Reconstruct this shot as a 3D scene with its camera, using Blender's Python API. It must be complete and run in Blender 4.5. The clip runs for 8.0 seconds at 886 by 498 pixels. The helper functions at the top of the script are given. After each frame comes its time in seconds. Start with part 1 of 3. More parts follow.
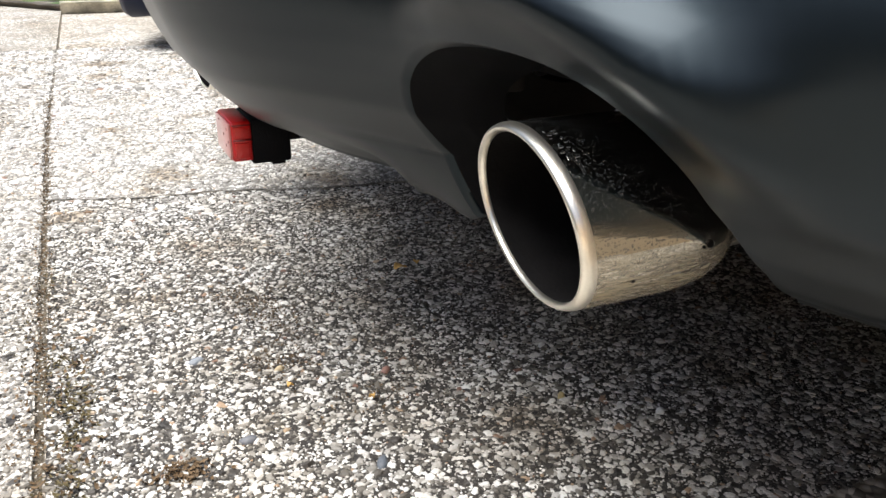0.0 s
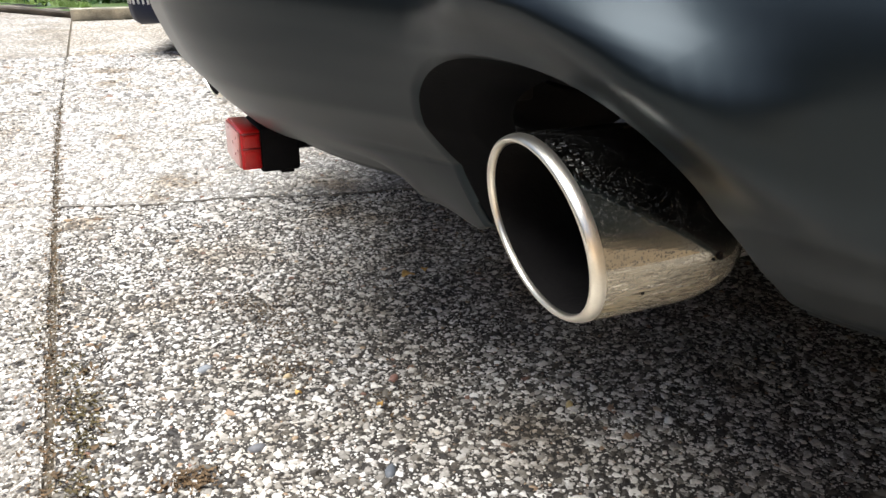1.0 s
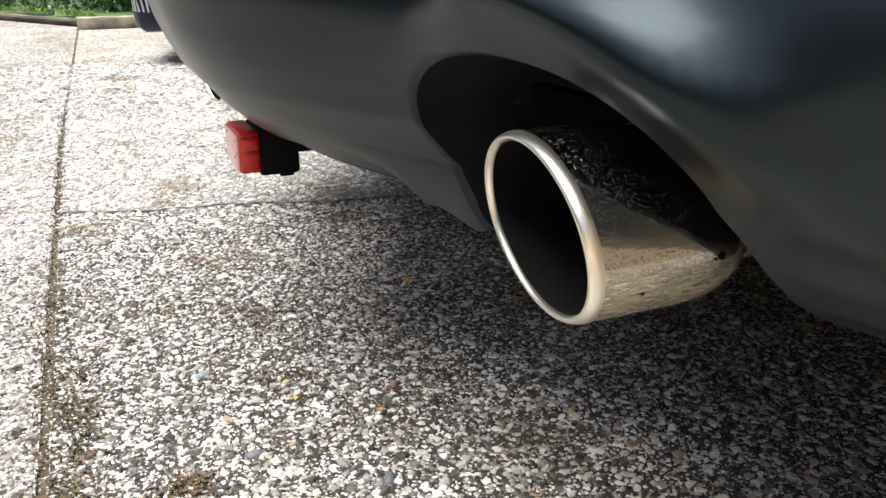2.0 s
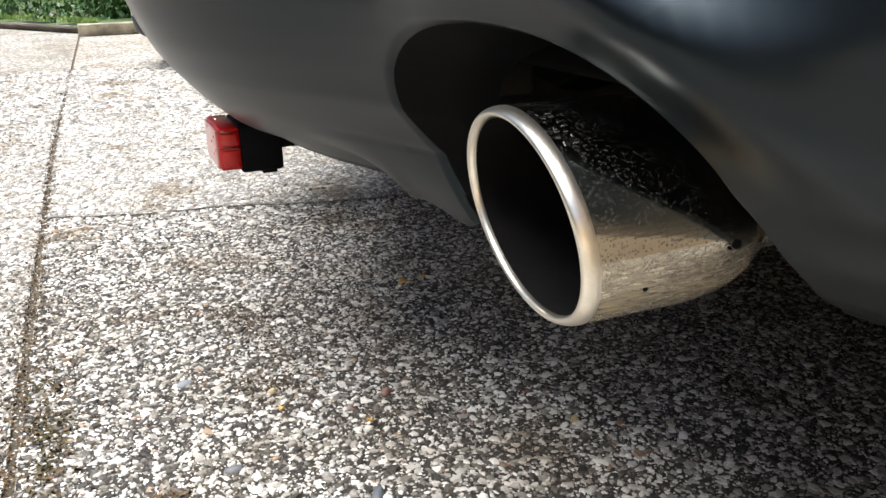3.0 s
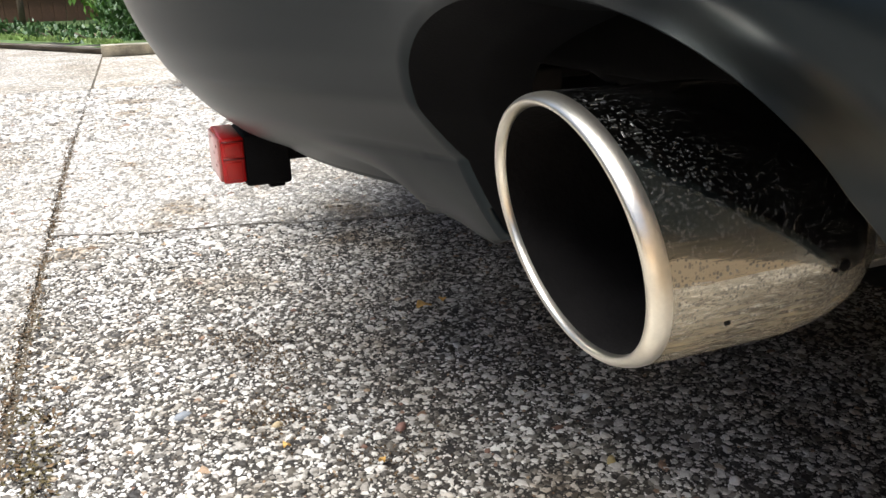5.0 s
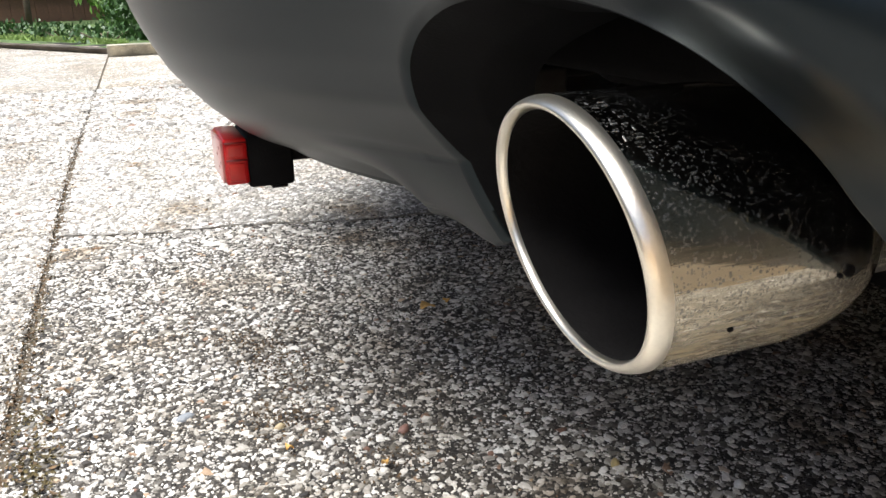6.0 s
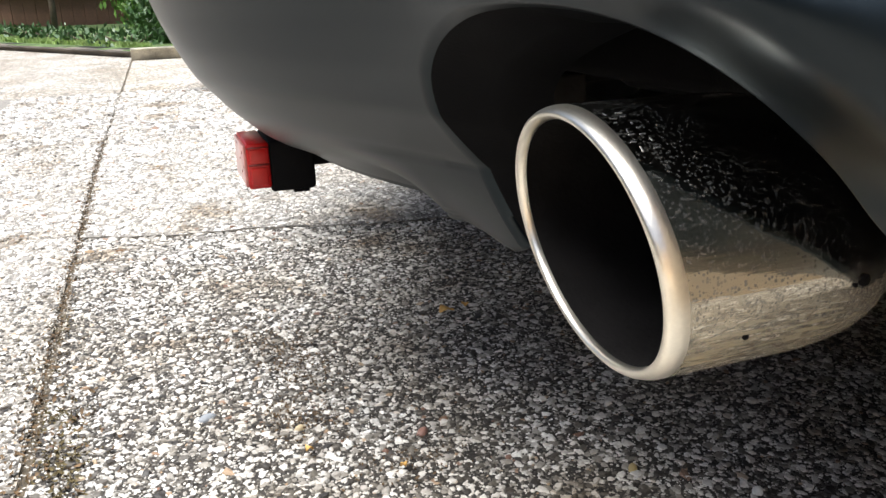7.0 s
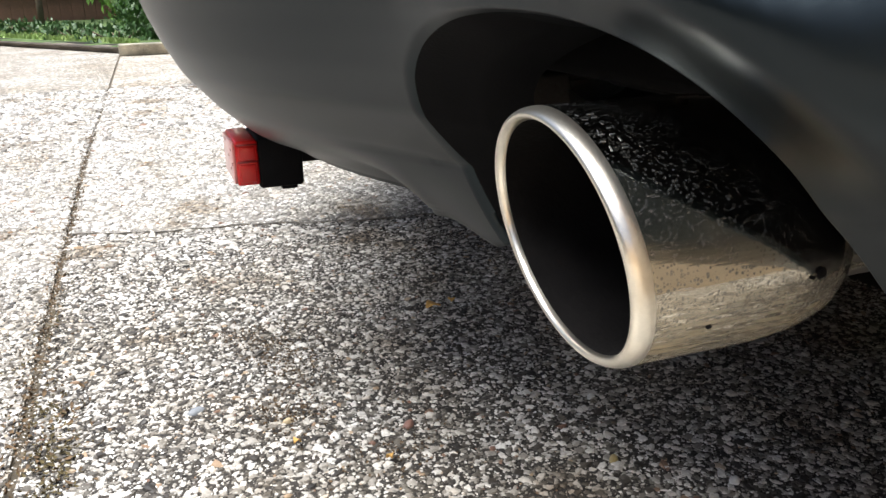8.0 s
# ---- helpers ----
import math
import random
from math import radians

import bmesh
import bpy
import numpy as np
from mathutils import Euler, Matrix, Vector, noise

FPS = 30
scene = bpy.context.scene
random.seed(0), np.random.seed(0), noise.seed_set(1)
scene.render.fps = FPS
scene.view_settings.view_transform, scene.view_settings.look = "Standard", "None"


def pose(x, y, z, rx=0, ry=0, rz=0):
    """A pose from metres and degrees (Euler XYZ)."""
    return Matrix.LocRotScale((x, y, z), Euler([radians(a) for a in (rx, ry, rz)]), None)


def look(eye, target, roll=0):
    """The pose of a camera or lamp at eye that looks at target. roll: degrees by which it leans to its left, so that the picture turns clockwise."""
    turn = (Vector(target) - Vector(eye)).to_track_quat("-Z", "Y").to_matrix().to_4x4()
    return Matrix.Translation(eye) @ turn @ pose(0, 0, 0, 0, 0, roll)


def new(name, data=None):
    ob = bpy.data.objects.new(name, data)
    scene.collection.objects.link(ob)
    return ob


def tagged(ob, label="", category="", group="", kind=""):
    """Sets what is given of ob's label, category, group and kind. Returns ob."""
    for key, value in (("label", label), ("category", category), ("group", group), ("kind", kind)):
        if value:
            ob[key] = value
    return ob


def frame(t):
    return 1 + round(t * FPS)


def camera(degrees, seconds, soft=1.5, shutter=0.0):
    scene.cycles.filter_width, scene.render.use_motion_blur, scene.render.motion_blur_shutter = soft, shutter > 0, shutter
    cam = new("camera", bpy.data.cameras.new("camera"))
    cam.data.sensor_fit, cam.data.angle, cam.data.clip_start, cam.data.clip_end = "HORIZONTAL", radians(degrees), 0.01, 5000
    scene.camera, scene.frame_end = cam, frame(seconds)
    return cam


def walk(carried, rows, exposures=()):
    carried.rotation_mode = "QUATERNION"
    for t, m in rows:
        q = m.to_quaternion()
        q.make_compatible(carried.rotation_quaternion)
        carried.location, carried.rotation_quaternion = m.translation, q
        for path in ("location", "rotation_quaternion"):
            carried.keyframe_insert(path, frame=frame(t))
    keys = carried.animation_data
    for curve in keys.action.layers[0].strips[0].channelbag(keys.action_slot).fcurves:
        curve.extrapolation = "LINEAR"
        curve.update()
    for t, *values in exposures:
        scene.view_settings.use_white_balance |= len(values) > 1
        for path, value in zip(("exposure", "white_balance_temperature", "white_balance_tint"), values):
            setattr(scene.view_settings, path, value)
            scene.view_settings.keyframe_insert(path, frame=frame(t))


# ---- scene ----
cam = camera(58.0, 8.0)
PATH = [
    (0, (0.009, -0.06, 0.413), (0, 1.804, -0.311), 0.0),
    (0.5, (0.01, -0.06, 0.413), (-0.008, 1.809, -0.3), -0.1),
    (1, (0.008, -0.06, 0.416), (-0.019, 1.809, -0.295), -0.1),
    (1.5, (0.008, -0.06, 0.414), (-0.03, 1.813, -0.287), -0.0),
    (3, (0.026, -0.01, 0.388), (-0.035, 1.869, -0.294), -1.2),
    (3.5, (0.022, 0.0165, 0.375), (-0.076, 1.8915, -0.317), -1.6),
    (4, (0.015, 0.0355, 0.371), (-0.108, 1.9275, -0.265), -1.6),
    (4.5, (0.021, 0.0465, 0.365), (-0.091, 1.9405, -0.266), -1.5),
    (6, (0.025, 0.0555, 0.366), (-0.101, 1.9485, -0.266), -1.6),
    (6.5, (0.027, 0.0535, 0.364), (-0.137, 1.9435, -0.27), -1.7),
    (7, (0.025, 0.0505, 0.369), (-0.148, 1.9435, -0.255), -1.7),
    (7.5, (0.026, 0.0485, 0.368), (-0.121, 1.9425, -0.256), -1.3),
    (8, (0.029, 0.0385, 0.372), (-0.117, 1.9315, -0.26), -1.4),
]
walk(cam, [(t, look(eye, target, roll)) for t, eye, target, roll in PATH],
     [(0, 0.8), (4.7, 0.8), (5.8, 0.92), (7.2, 0.92), (8, 0.88)])

# ---- world, sun, exposure ----
world = bpy.data.worlds.new("sky")
scene.world = world
world.use_nodes = True
SUN_FROM = Vector((-0.25, -0.12, 0.9)).normalized()
sky = world.node_tree.nodes.new("ShaderNodeTexSky")
sky.sky_type, sky.sun_disc = "NISHITA", False
sky.sun_elevation = math.asin(SUN_FROM.z)
sky.sun_rotation = math.atan2(SUN_FROM.x, SUN_FROM.y)
sky.dust_density = 4.0
sky.ozone_density = 0.6
back = world.node_tree.nodes["Background"]
back.inputs["Strength"].default_value = 0.095
world.node_tree.links.new(sky.outputs["Color"], back.inputs["Color"])
sun_data = bpy.data.lights.new("sun", "SUN")
sun_data.energy, sun_data.angle, sun_data.color = 4.9, radians(50), (0.98, 1.0, 1.0)
sun = new("sun", sun_data)
sun.matrix_world = look(SUN_FROM * 20, (0, 0, 0))


# ---- materials ----
def mat(name, color, rough=0.6, metal=0.0, vary=0.25, scale=30.0, bump=0.2, bump_scale=200.0, coat=0.0, detail=6.0, dist=0.002):
    """A surface with its colour varied at two scales and a fine relief."""
    m = bpy.data.materials.new(name)
    m.use_nodes = True
    nt = m.node_tree
    b = nt.nodes["Principled BSDF"]
    b.inputs["Roughness"].default_value = rough
    b.inputs["Metallic"].default_value = metal
    b.inputs["Coat Weight"].default_value = coat
    b.inputs["Coat Roughness"].default_value = 0.08
    tc = nt.nodes.new("ShaderNodeTexCoord")
    n1 = nt.nodes.new("ShaderNodeTexNoise")
    n1.inputs["Scale"].default_value, n1.inputs["Detail"].default_value = scale, detail
    nt.links.new(tc.outputs["Object"], n1.inputs["Vector"])
    n2 = nt.nodes.new("ShaderNodeTexNoise")
    n2.inputs["Scale"].default_value, n2.inputs["Detail"].default_value = bump_scale, 4.0
    nt.links.new(tc.outputs["Object"], n2.inputs["Vector"])
    mix = nt.nodes.new("ShaderNodeMix")
    mix.data_type = "RGBA"
    mix.inputs[6].default_value = (*[c * (1 - vary) for c in color], 1)
    mix.inputs[7].default_value = (*[min(1, c * (1 + vary)) for c in color], 1)
    add = nt.nodes.new("ShaderNodeMath")
    add.operation = "MULTIPLY_ADD"
    nt.links.new(n2.outputs["Fac"], add.inputs[0])
    add.inputs[1].default_value = 0.35
    nt.links.new(n1.outputs["Fac"], add.inputs[2])
    sub = nt.nodes.new("ShaderNodeMapRange")
    sub.inputs["From Min"].default_value, sub.inputs["From Max"].default_value = 0.4, 0.95
    nt.links.new(add.outputs[0], sub.inputs["Value"])
    nt.links.new(sub.outputs[0], mix.inputs[0])
    nt.links.new(mix.outputs[2], b.inputs["Base Color"])
    if bump:
        bp = nt.nodes.new("ShaderNodeBump")
        bp.inputs["Strength"].default_value, bp.inputs["Distance"].default_value = bump, dist
        nt.links.new(n2.outputs["Fac"], bp.inputs["Height"])
        nt.links.new(bp.outputs["Normal"], b.inputs["Normal"])
    return m


def ramp(nt, stops, source, interp="LINEAR"):
    r = nt.nodes.new("ShaderNodeValToRGB")
    r.color_ramp.interpolation = interp
    while len(r.color_ramp.elements) < len(stops):
        r.color_ramp.elements.new(0.5)
    for e, (p, c) in zip(r.color_ramp.elements, stops):
        e.position, e.color = p, (*c, 1)
    nt.links.new(source, r.inputs[0])
    return r


def pebble_material(name, stops):
    m = mat(name, (0.4, 0.38, 0.35), 0.55, bump=0.15, bump_scale=900, dist=0.0005)
    nt = m.node_tree
    b = nt.nodes["Principled BSDF"]
    g = nt.nodes.new("ShaderNodeNewGeometry")
    r = ramp(nt, stops, g.outputs["Random Per Island"])
    n = nt.nodes.new("ShaderNodeTexNoise")
    n.inputs["Scale"].default_value = 350
    tc = nt.nodes.new("ShaderNodeTexCoord")
    nt.links.new(tc.outputs["Object"], n.inputs["Vector"])
    mul = nt.nodes.new("ShaderNodeMix")
    mul.data_type, mul.blend_type = "RGBA", "MULTIPLY"
    mul.inputs[0].default_value = 0.5
    nt.links.new(r.outputs[0], mul.inputs[6])
    grey = ramp(nt, [(0.3, (0.45, 0.42, 0.38)), (0.7, (1, 1, 1))], n.outputs["Fac"])
    nt.links.new(grey.outputs[0], mul.inputs[7])
    big = nt.nodes.new("ShaderNodeTexNoise")
    big.inputs["Scale"].default_value, big.inputs["Detail"].default_value = 7.0, 7
    nt.links.new(tc.outputs["Object"], big.inputs["Vector"])
    stain = ramp(nt, [(0.33, (0.45, 0.37, 0.28)), (0.41, (0.88, 0.85, 0.8)), (0.58, (1, 1, 1))], big.outputs["Fac"])
    mul2 = nt.nodes.new("ShaderNodeMix")
    mul2.data_type, mul2.blend_type = "RGBA", "MULTIPLY"
    mul2.inputs[0].default_value = 0.9
    nt.links.new(mul.outputs[2], mul2.inputs[6])
    nt.links.new(stain.outputs[0], mul2.inputs[7])
    nt.links.new(mul2.outputs[2], b.inputs["Base Color"])
    return m


def aggregate_material(name, tone=1.0):
    """Exposed-aggregate concrete: small stones of many greys in a darker cement, with brown stains."""
    m = bpy.data.materials.new(name)
    m.use_nodes = True
    nt = m.node_tree
    b = nt.nodes["Principled BSDF"]
    b.inputs["Roughness"].default_value = 0.6
    tc = nt.nodes.new("ShaderNodeTexCoord")
    v = nt.nodes.new("ShaderNodeTexVoronoi")
    v.inputs["Scale"].default_value = 105
    nt.links.new(tc.outputs["Object"], v.inputs["Vector"])
    sep = nt.nodes.new("ShaderNodeSeparateColor")
    nt.links.new(v.outputs["Color"], sep.inputs[0])
    k = tone
    col = ramp(nt, [(0.0, (0.1 * k, 0.094 * k, 0.085 * k)), (0.3, (0.22 * k, 0.208 * k, 0.19 * k)), (0.6, (0.34 * k, 0.32 * k, 0.29 * k)), (1.0, (0.66 * k, 0.64 * k, 0.6 * k))], sep.outputs[0])
    edge = ramp(nt, [(0.35, (1, 1, 1)), (0.65, (0.5, 0.46, 0.41))], v.outputs["Distance"])
    mul = nt.nodes.new("ShaderNodeMix")
    mul.data_type, mul.blend_type = "RGBA", "MULTIPLY"
    mul.inputs[0].default_value = 1.0
    nt.links.new(col.outputs[0], mul.inputs[6])
    nt.links.new(edge.outputs[0], mul.inputs[7])
    n = nt.nodes.new("ShaderNodeTexNoise")
    n.inputs["Scale"].default_value, n.inputs["Detail"].default_value = 2.6, 6
    nt.links.new(tc.outputs["Object"], n.inputs["Vector"])
    stain = ramp(nt, [(0.36, (0.62, 0.55, 0.45)), (0.6, (1, 1, 1))], n.outputs["Fac"])
    mul2 = nt.nodes.new("ShaderNodeMix")
    mul2.data_type, mul2.blend_type = "RGBA", "MULTIPLY"
    mul2.inputs[0].default_value = 0.8
    nt.links.new(mul.outputs[2], mul2.inputs[6])
    nt.links.new(stain.outputs[0], mul2.inputs[7])
    nt.links.new(mul2.outputs[2], b.inputs["Base Color"])
    bp = nt.nodes.new("ShaderNodeBump")
    bp.inputs["Strength"].default_value, bp.inputs["Distance"].default_value, bp.invert = 0.8, 0.003, True
    nt.links.new(v.outputs["Distance"], bp.inputs["Height"])
    nt.links.new(bp.outputs["Normal"], b.inputs["Normal"])
    return m


def chrome_material():
    """Polished steel, dulled by dried water spots and fine brushed streaks along the tube."""
    m = bpy.data.materials.new("spotted_chrome")
    m.use_nodes = True
    nt = m.node_tree
    b = nt.nodes["Principled BSDF"]
    b.inputs["Metallic"].default_value = 1.0
    tc = nt.nodes.new("ShaderNodeTexCoord")
    v = nt.nodes.new("ShaderNodeTexVoronoi")
    v.inputs["Scale"].default_value = 850
    warp = nt.nodes.new("ShaderNodeTexNoise")
    warp.inputs["Scale"].default_value = 500
    nt.links.new(tc.outputs["Object"], warp.inputs["Vector"])
    addv = nt.nodes.new("ShaderNodeVectorMath")
    addv.operation = "MULTIPLY_ADD"
    nt.links.new(warp.outputs["Color"], addv.inputs[0])
    addv.inputs[1].default_value = (0.0004, 0.0004, 0.0004)
    nt.links.new(tc.outputs["Object"], addv.inputs[2])
    nt.links.new(addv.outputs[0], v.inputs["Vector"])
    sep = nt.nodes.new("ShaderNodeSeparateColor")
    nt.links.new(v.outputs["Color"], sep.inputs[0])
    size = nt.nodes.new("ShaderNodeMath")
    size.operation = "MULTIPLY"
    nt.links.new(sep.outputs[0], size.inputs[0])
    size.inputs[1].default_value = 0.56
    less = nt.nodes.new("ShaderNodeMath")
    less.operation = "LESS_THAN"
    nt.links.new(v.outputs["Distance"], less.inputs[0])
    nt.links.new(size.outputs[0], less.inputs[1])
    patch = nt.nodes.new("ShaderNodeTexNoise")
    patch.inputs["Scale"].default_value = 22
    nt.links.new(tc.outputs["Object"], patch.inputs["Vector"])
    area = ramp(nt, [(0.24, (0, 0, 0)), (0.42, (1, 1, 1))], patch.outputs["Fac"])
    spot = nt.nodes.new("ShaderNodeMath")
    spot.operation = "MULTIPLY"
    nt.links.new(less.outputs[0], spot.inputs[0])
    nt.links.new(area.outputs[0], spot.inputs[1])
    streak = nt.nodes.new("ShaderNodeTexNoise")
    mp = nt.nodes.new("ShaderNodeMapping")
    mp.inputs["Scale"].default_value = (60, 700, 700)
    nt.links.new(tc.outputs["Object"], mp.inputs["Vector"])
    nt.links.new(mp.outputs[0], streak.inputs["Vector"])
    streak.inputs["Scale"].default_value = 1.0
    rr = ramp(nt, [(0.35, (0.03, 0.03, 0.03)), (0.75, (0.11, 0.11, 0.11))], streak.outputs["Fac"])
    rmix = nt.nodes.new("ShaderNodeMix")
    rmix.data_type = "RGBA"
    rmix.inputs[7].default_value = (0.24, 0.24, 0.24, 1)
    nt.links.new(rr.outputs[0], rmix.inputs[6])
    nt.links.new(spot.outputs[0], rmix.inputs[0])
    nt.links.new(rmix.outputs[2], b.inputs["Roughness"])
    cmix = nt.nodes.new("ShaderNodeMix")
    cmix.data_type = "RGBA"
    cmix.inputs[6].default_value = (0.72, 0.69, 0.61, 1)
    cmix.inputs[7].default_value = (0.36, 0.36, 0.35, 1)
    nt.links.new(spot.outputs[0], cmix.inputs[0])
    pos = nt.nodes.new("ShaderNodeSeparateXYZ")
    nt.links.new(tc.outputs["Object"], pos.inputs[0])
    # Towards the bottom: tan grime film plus the lit ground's reflection, as colour
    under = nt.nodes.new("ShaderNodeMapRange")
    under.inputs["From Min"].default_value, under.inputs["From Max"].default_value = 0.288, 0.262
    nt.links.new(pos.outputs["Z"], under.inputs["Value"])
    film_reflection_grain = ramp(nt, [(0.32, (0.12, 0.12, 0.12)), (0.66, (0.75, 0.75, 0.75))], streak.outputs["Fac"])
    film_reflection = nt.nodes.new("ShaderNodeMath")
    film_reflection.operation = "MULTIPLY"
    nt.links.new(under.outputs[0], film_reflection.inputs[0])
    nt.links.new(film_reflection_grain.outputs[0], film_reflection.inputs[1])
    dust_reflection = nt.nodes.new("ShaderNodeMix")
    dust_reflection.data_type = "RGBA"
    dust_reflection.inputs[7].default_value = (0.5, 0.4, 0.21, 1)
    nt.links.new(film_reflection.outputs[0], dust_reflection.inputs[0])
    nt.links.new(cmix.outputs[2], dust_reflection.inputs[6])
    nt.links.new(dust_reflection.outputs[2], b.inputs["Base Color"])
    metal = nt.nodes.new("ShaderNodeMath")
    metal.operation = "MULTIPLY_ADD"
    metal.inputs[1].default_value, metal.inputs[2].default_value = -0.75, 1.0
    nt.links.new(film_reflection.outputs[0], metal.inputs[0])
    chalk = nt.nodes.new("ShaderNodeMath")
    chalk.operation = "MULTIPLY_ADD"
    chalk.inputs[1].default_value = -0.08
    nt.links.new(spot.outputs[0], chalk.inputs[0])
    nt.links.new(metal.outputs[0], chalk.inputs[2])
    chalk.use_clamp = True
    nt.links.new(chalk.outputs[0], b.inputs["Metallic"])
    bp = nt.nodes.new("ShaderNodeBump")
    bp.inputs["Strength"].default_value, bp.inputs["Distance"].default_value = 0.25, 0.0002
    nt.links.new(streak.outputs["Fac"], bp.inputs["Height"])
    nt.links.new(bp.outputs["Normal"], b.inputs["Normal"])
    return m


M_PAINT = mat("grey_metallic_paint", (0.018, 0.0245, 0.029), 0.4, 1.0, 0.06, 4.0, 0.03, 2500, 0.25, dist=0.0003)
M_PAINT.node_tree.nodes["Principled BSDF"].inputs["Coat Roughness"].default_value = 0.25
# Cut-out flange: this near-black colour carries the shade inside the arch
M_FLANGE = mat("shade_dark_flange", (0.004, 0.004, 0.0045), 0.55, 0, 0.2, 40, 0.1, 600)
M_PLASTIC = mat("black_plastic", (0.008, 0.008, 0.009), 0.6, 0, 0.2, 40, 0.2, 600)
M_STEEL = mat("rusty_dark_steel", (0.03, 0.026, 0.024), 0.7, 0.4, 0.4, 30, 0.4, 150)
# Soot in the pipes; behind the bumper its black stands in for shade
M_SOOT_SHADE = mat("soot_and_shade", (0.006, 0.0055, 0.0055), 0.8, 0, 0.3, 60, 0.3, 400)
M_DIM_WALL = mat("unseen_dark_wall", (0.018, 0.023, 0.015), 0.8, 0, 0.6, 3, 0.8, 40, dist=0.03)
for m in (M_FLANGE, M_PLASTIC, M_SOOT_SHADE, M_DIM_WALL):
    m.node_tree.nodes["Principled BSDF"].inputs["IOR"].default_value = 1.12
M_CHROME = chrome_material()
M_STAMP = mat("dull_stamped_steel", (0.3, 0.3, 0.3), 0.45, 0.9, 0.3, 200, 0.2, 900, dist=0.0003)
M_LIP = mat("dulled_bright_steel", (0.8, 0.755, 0.66), 0.3, 1.0, 0.12, 60, 0.15, 700, dist=0.0004)
M_RUBBER = mat("tyre_rubber", (0.02, 0.02, 0.021), 0.75, 0, 0.2, 30, 0.3, 120)
M_ALLOY = mat("alloy", (0.5, 0.5, 0.52), 0.3, 0.9, 0.05, 30, 0.05, 300)
M_LENS = mat("red_lens", (0.5, 0.005, 0.006), 0.3, 0, 0.1, 60, 0.1, 300, 0.15)
lens_bsdf = M_LENS.node_tree.nodes["Principled BSDF"]
lens_bsdf.inputs["Subsurface Weight"].default_value, lens_bsdf.inputs["Subsurface Scale"].default_value = 0.2, 0.006
# Pale pink stands in for the sky's sheen on the red face
M_LENS_SHEEN = mat("red_plastic_sky_sheen", (0.55, 0.22, 0.2), 0.3, 0, 0.15, 80, 0.15, 300, 0.5)
M_LENS_DARK = mat("dark_red_plastic", (0.16, 0.006, 0.008), 0.3, 0, 0.1, 60, 0.1, 300)
M_GLASS = mat("dark_glass", (0.015, 0.018, 0.02), 0.06, 0, 0.05, 5, 0.0, 100, 0.6)
M_BLUE = mat("dark_blue_paint", (0.006, 0.009, 0.024), 0.55, 0.0, 0.06, 4, 0.03, 2000, 0.05)
M_BLUE.node_tree.nodes["Principled BSDF"].inputs["Specular IOR Level"].default_value = 0.15
M_SLAB = aggregate_material("exposed_aggregate_concrete", 1.5)
# Bed under the bumper: the shade in its gaps is put into the colour
M_CEMENT_SHADED = mat("shade_dark_cement", (0.034, 0.029, 0.024), 0.9, 0, 0.6, 60, 1.0, 420, dist=0.003)
STAINED = [(0.97, (0.8, 0.79, 0.76)), (0.985, (0.42, 0.31, 0.2)), (1.0, (0.2, 0.11, 0.08))]
# Near pebbles: dark tones deepened to carry shade in the colour
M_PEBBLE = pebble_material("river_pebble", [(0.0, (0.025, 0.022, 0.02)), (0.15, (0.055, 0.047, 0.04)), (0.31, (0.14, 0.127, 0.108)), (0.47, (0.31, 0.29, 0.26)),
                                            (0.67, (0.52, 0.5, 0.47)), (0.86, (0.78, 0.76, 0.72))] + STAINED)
# Same pebbles, lighter: glare on the far ground is put into the colour
M_PEBBLE_SUNLIT = pebble_material("sunlit_river_pebble", [(0.0, (0.16, 0.15, 0.135)), (0.2, (0.28, 0.265, 0.245)), (0.45, (0.44, 0.42, 0.39)), (0.8, (0.76, 0.74, 0.7))] + STAINED)
# Same cement made paler: sun glare is put into the colour
M_CEMENT_SUNLIT = mat("sunlit_cement", (0.2, 0.185, 0.165), 0.9, 0, 0.5, 60, 0.8, 420, dist=0.003)
M_SOIL = mat("joint_soil", (0.085, 0.065, 0.045), 0.95, 0, 0.5, 60, 0.8, 250, dist=0.004)
M_KERB = mat("pale_concrete_kerb", (0.46, 0.42, 0.33), 0.9, 0, 0.75, 9, 0.4, 120)
M_GRASS = mat("grass_blade", (0.26, 0.36, 0.11), 0.6, 0, 0.4, 6, 0.0, 100)
M_LAWN = mat("lawn_soil", (0.06, 0.1, 0.025), 0.95, 0, 0.5, 8, 0.5, 60, dist=0.01)
M_LEAF = mat("shrub_leaf", (0.035, 0.085, 0.02), 0.5, 0, 0.5, 5, 0.0, 100)
M_BARK = mat("bark", (0.09, 0.065, 0.045), 0.9, 0, 0.4, 20, 0.6, 90)
M_FENCE = mat("brown_fence_timber", (0.13, 0.066, 0.042), 0.85, 0, 0.4, 6, 0.4, 60)
M_DEADLEAF = mat("dry_leaf", (0.6, 0.35, 0.1), 0.7, 0, 0.4, 150, 0.4, 400)


# ---- mesh helpers ----
def finish(bm, name, material, smooth=True):
    me = bpy.data.meshes.new(name)
    bm.to_mesh(me)
    bm.free()
    me.materials.append(material)
    if smooth:
        me.shade_smooth()
    return me


def part(name, bm, material, parent, label="", smooth=True):
    """Links a bmesh as one mesh object under a thing or a part."""
    ob = new(name, finish(bm, name, material, smooth))
    ob.parent = parent
    if label:
        ob["label"] = label
    return ob


def thing(name, m, label, category, group="", kind=""):
    ob = new(name)
    ob.matrix_world = m
    return tagged(ob, label, category, group, kind)


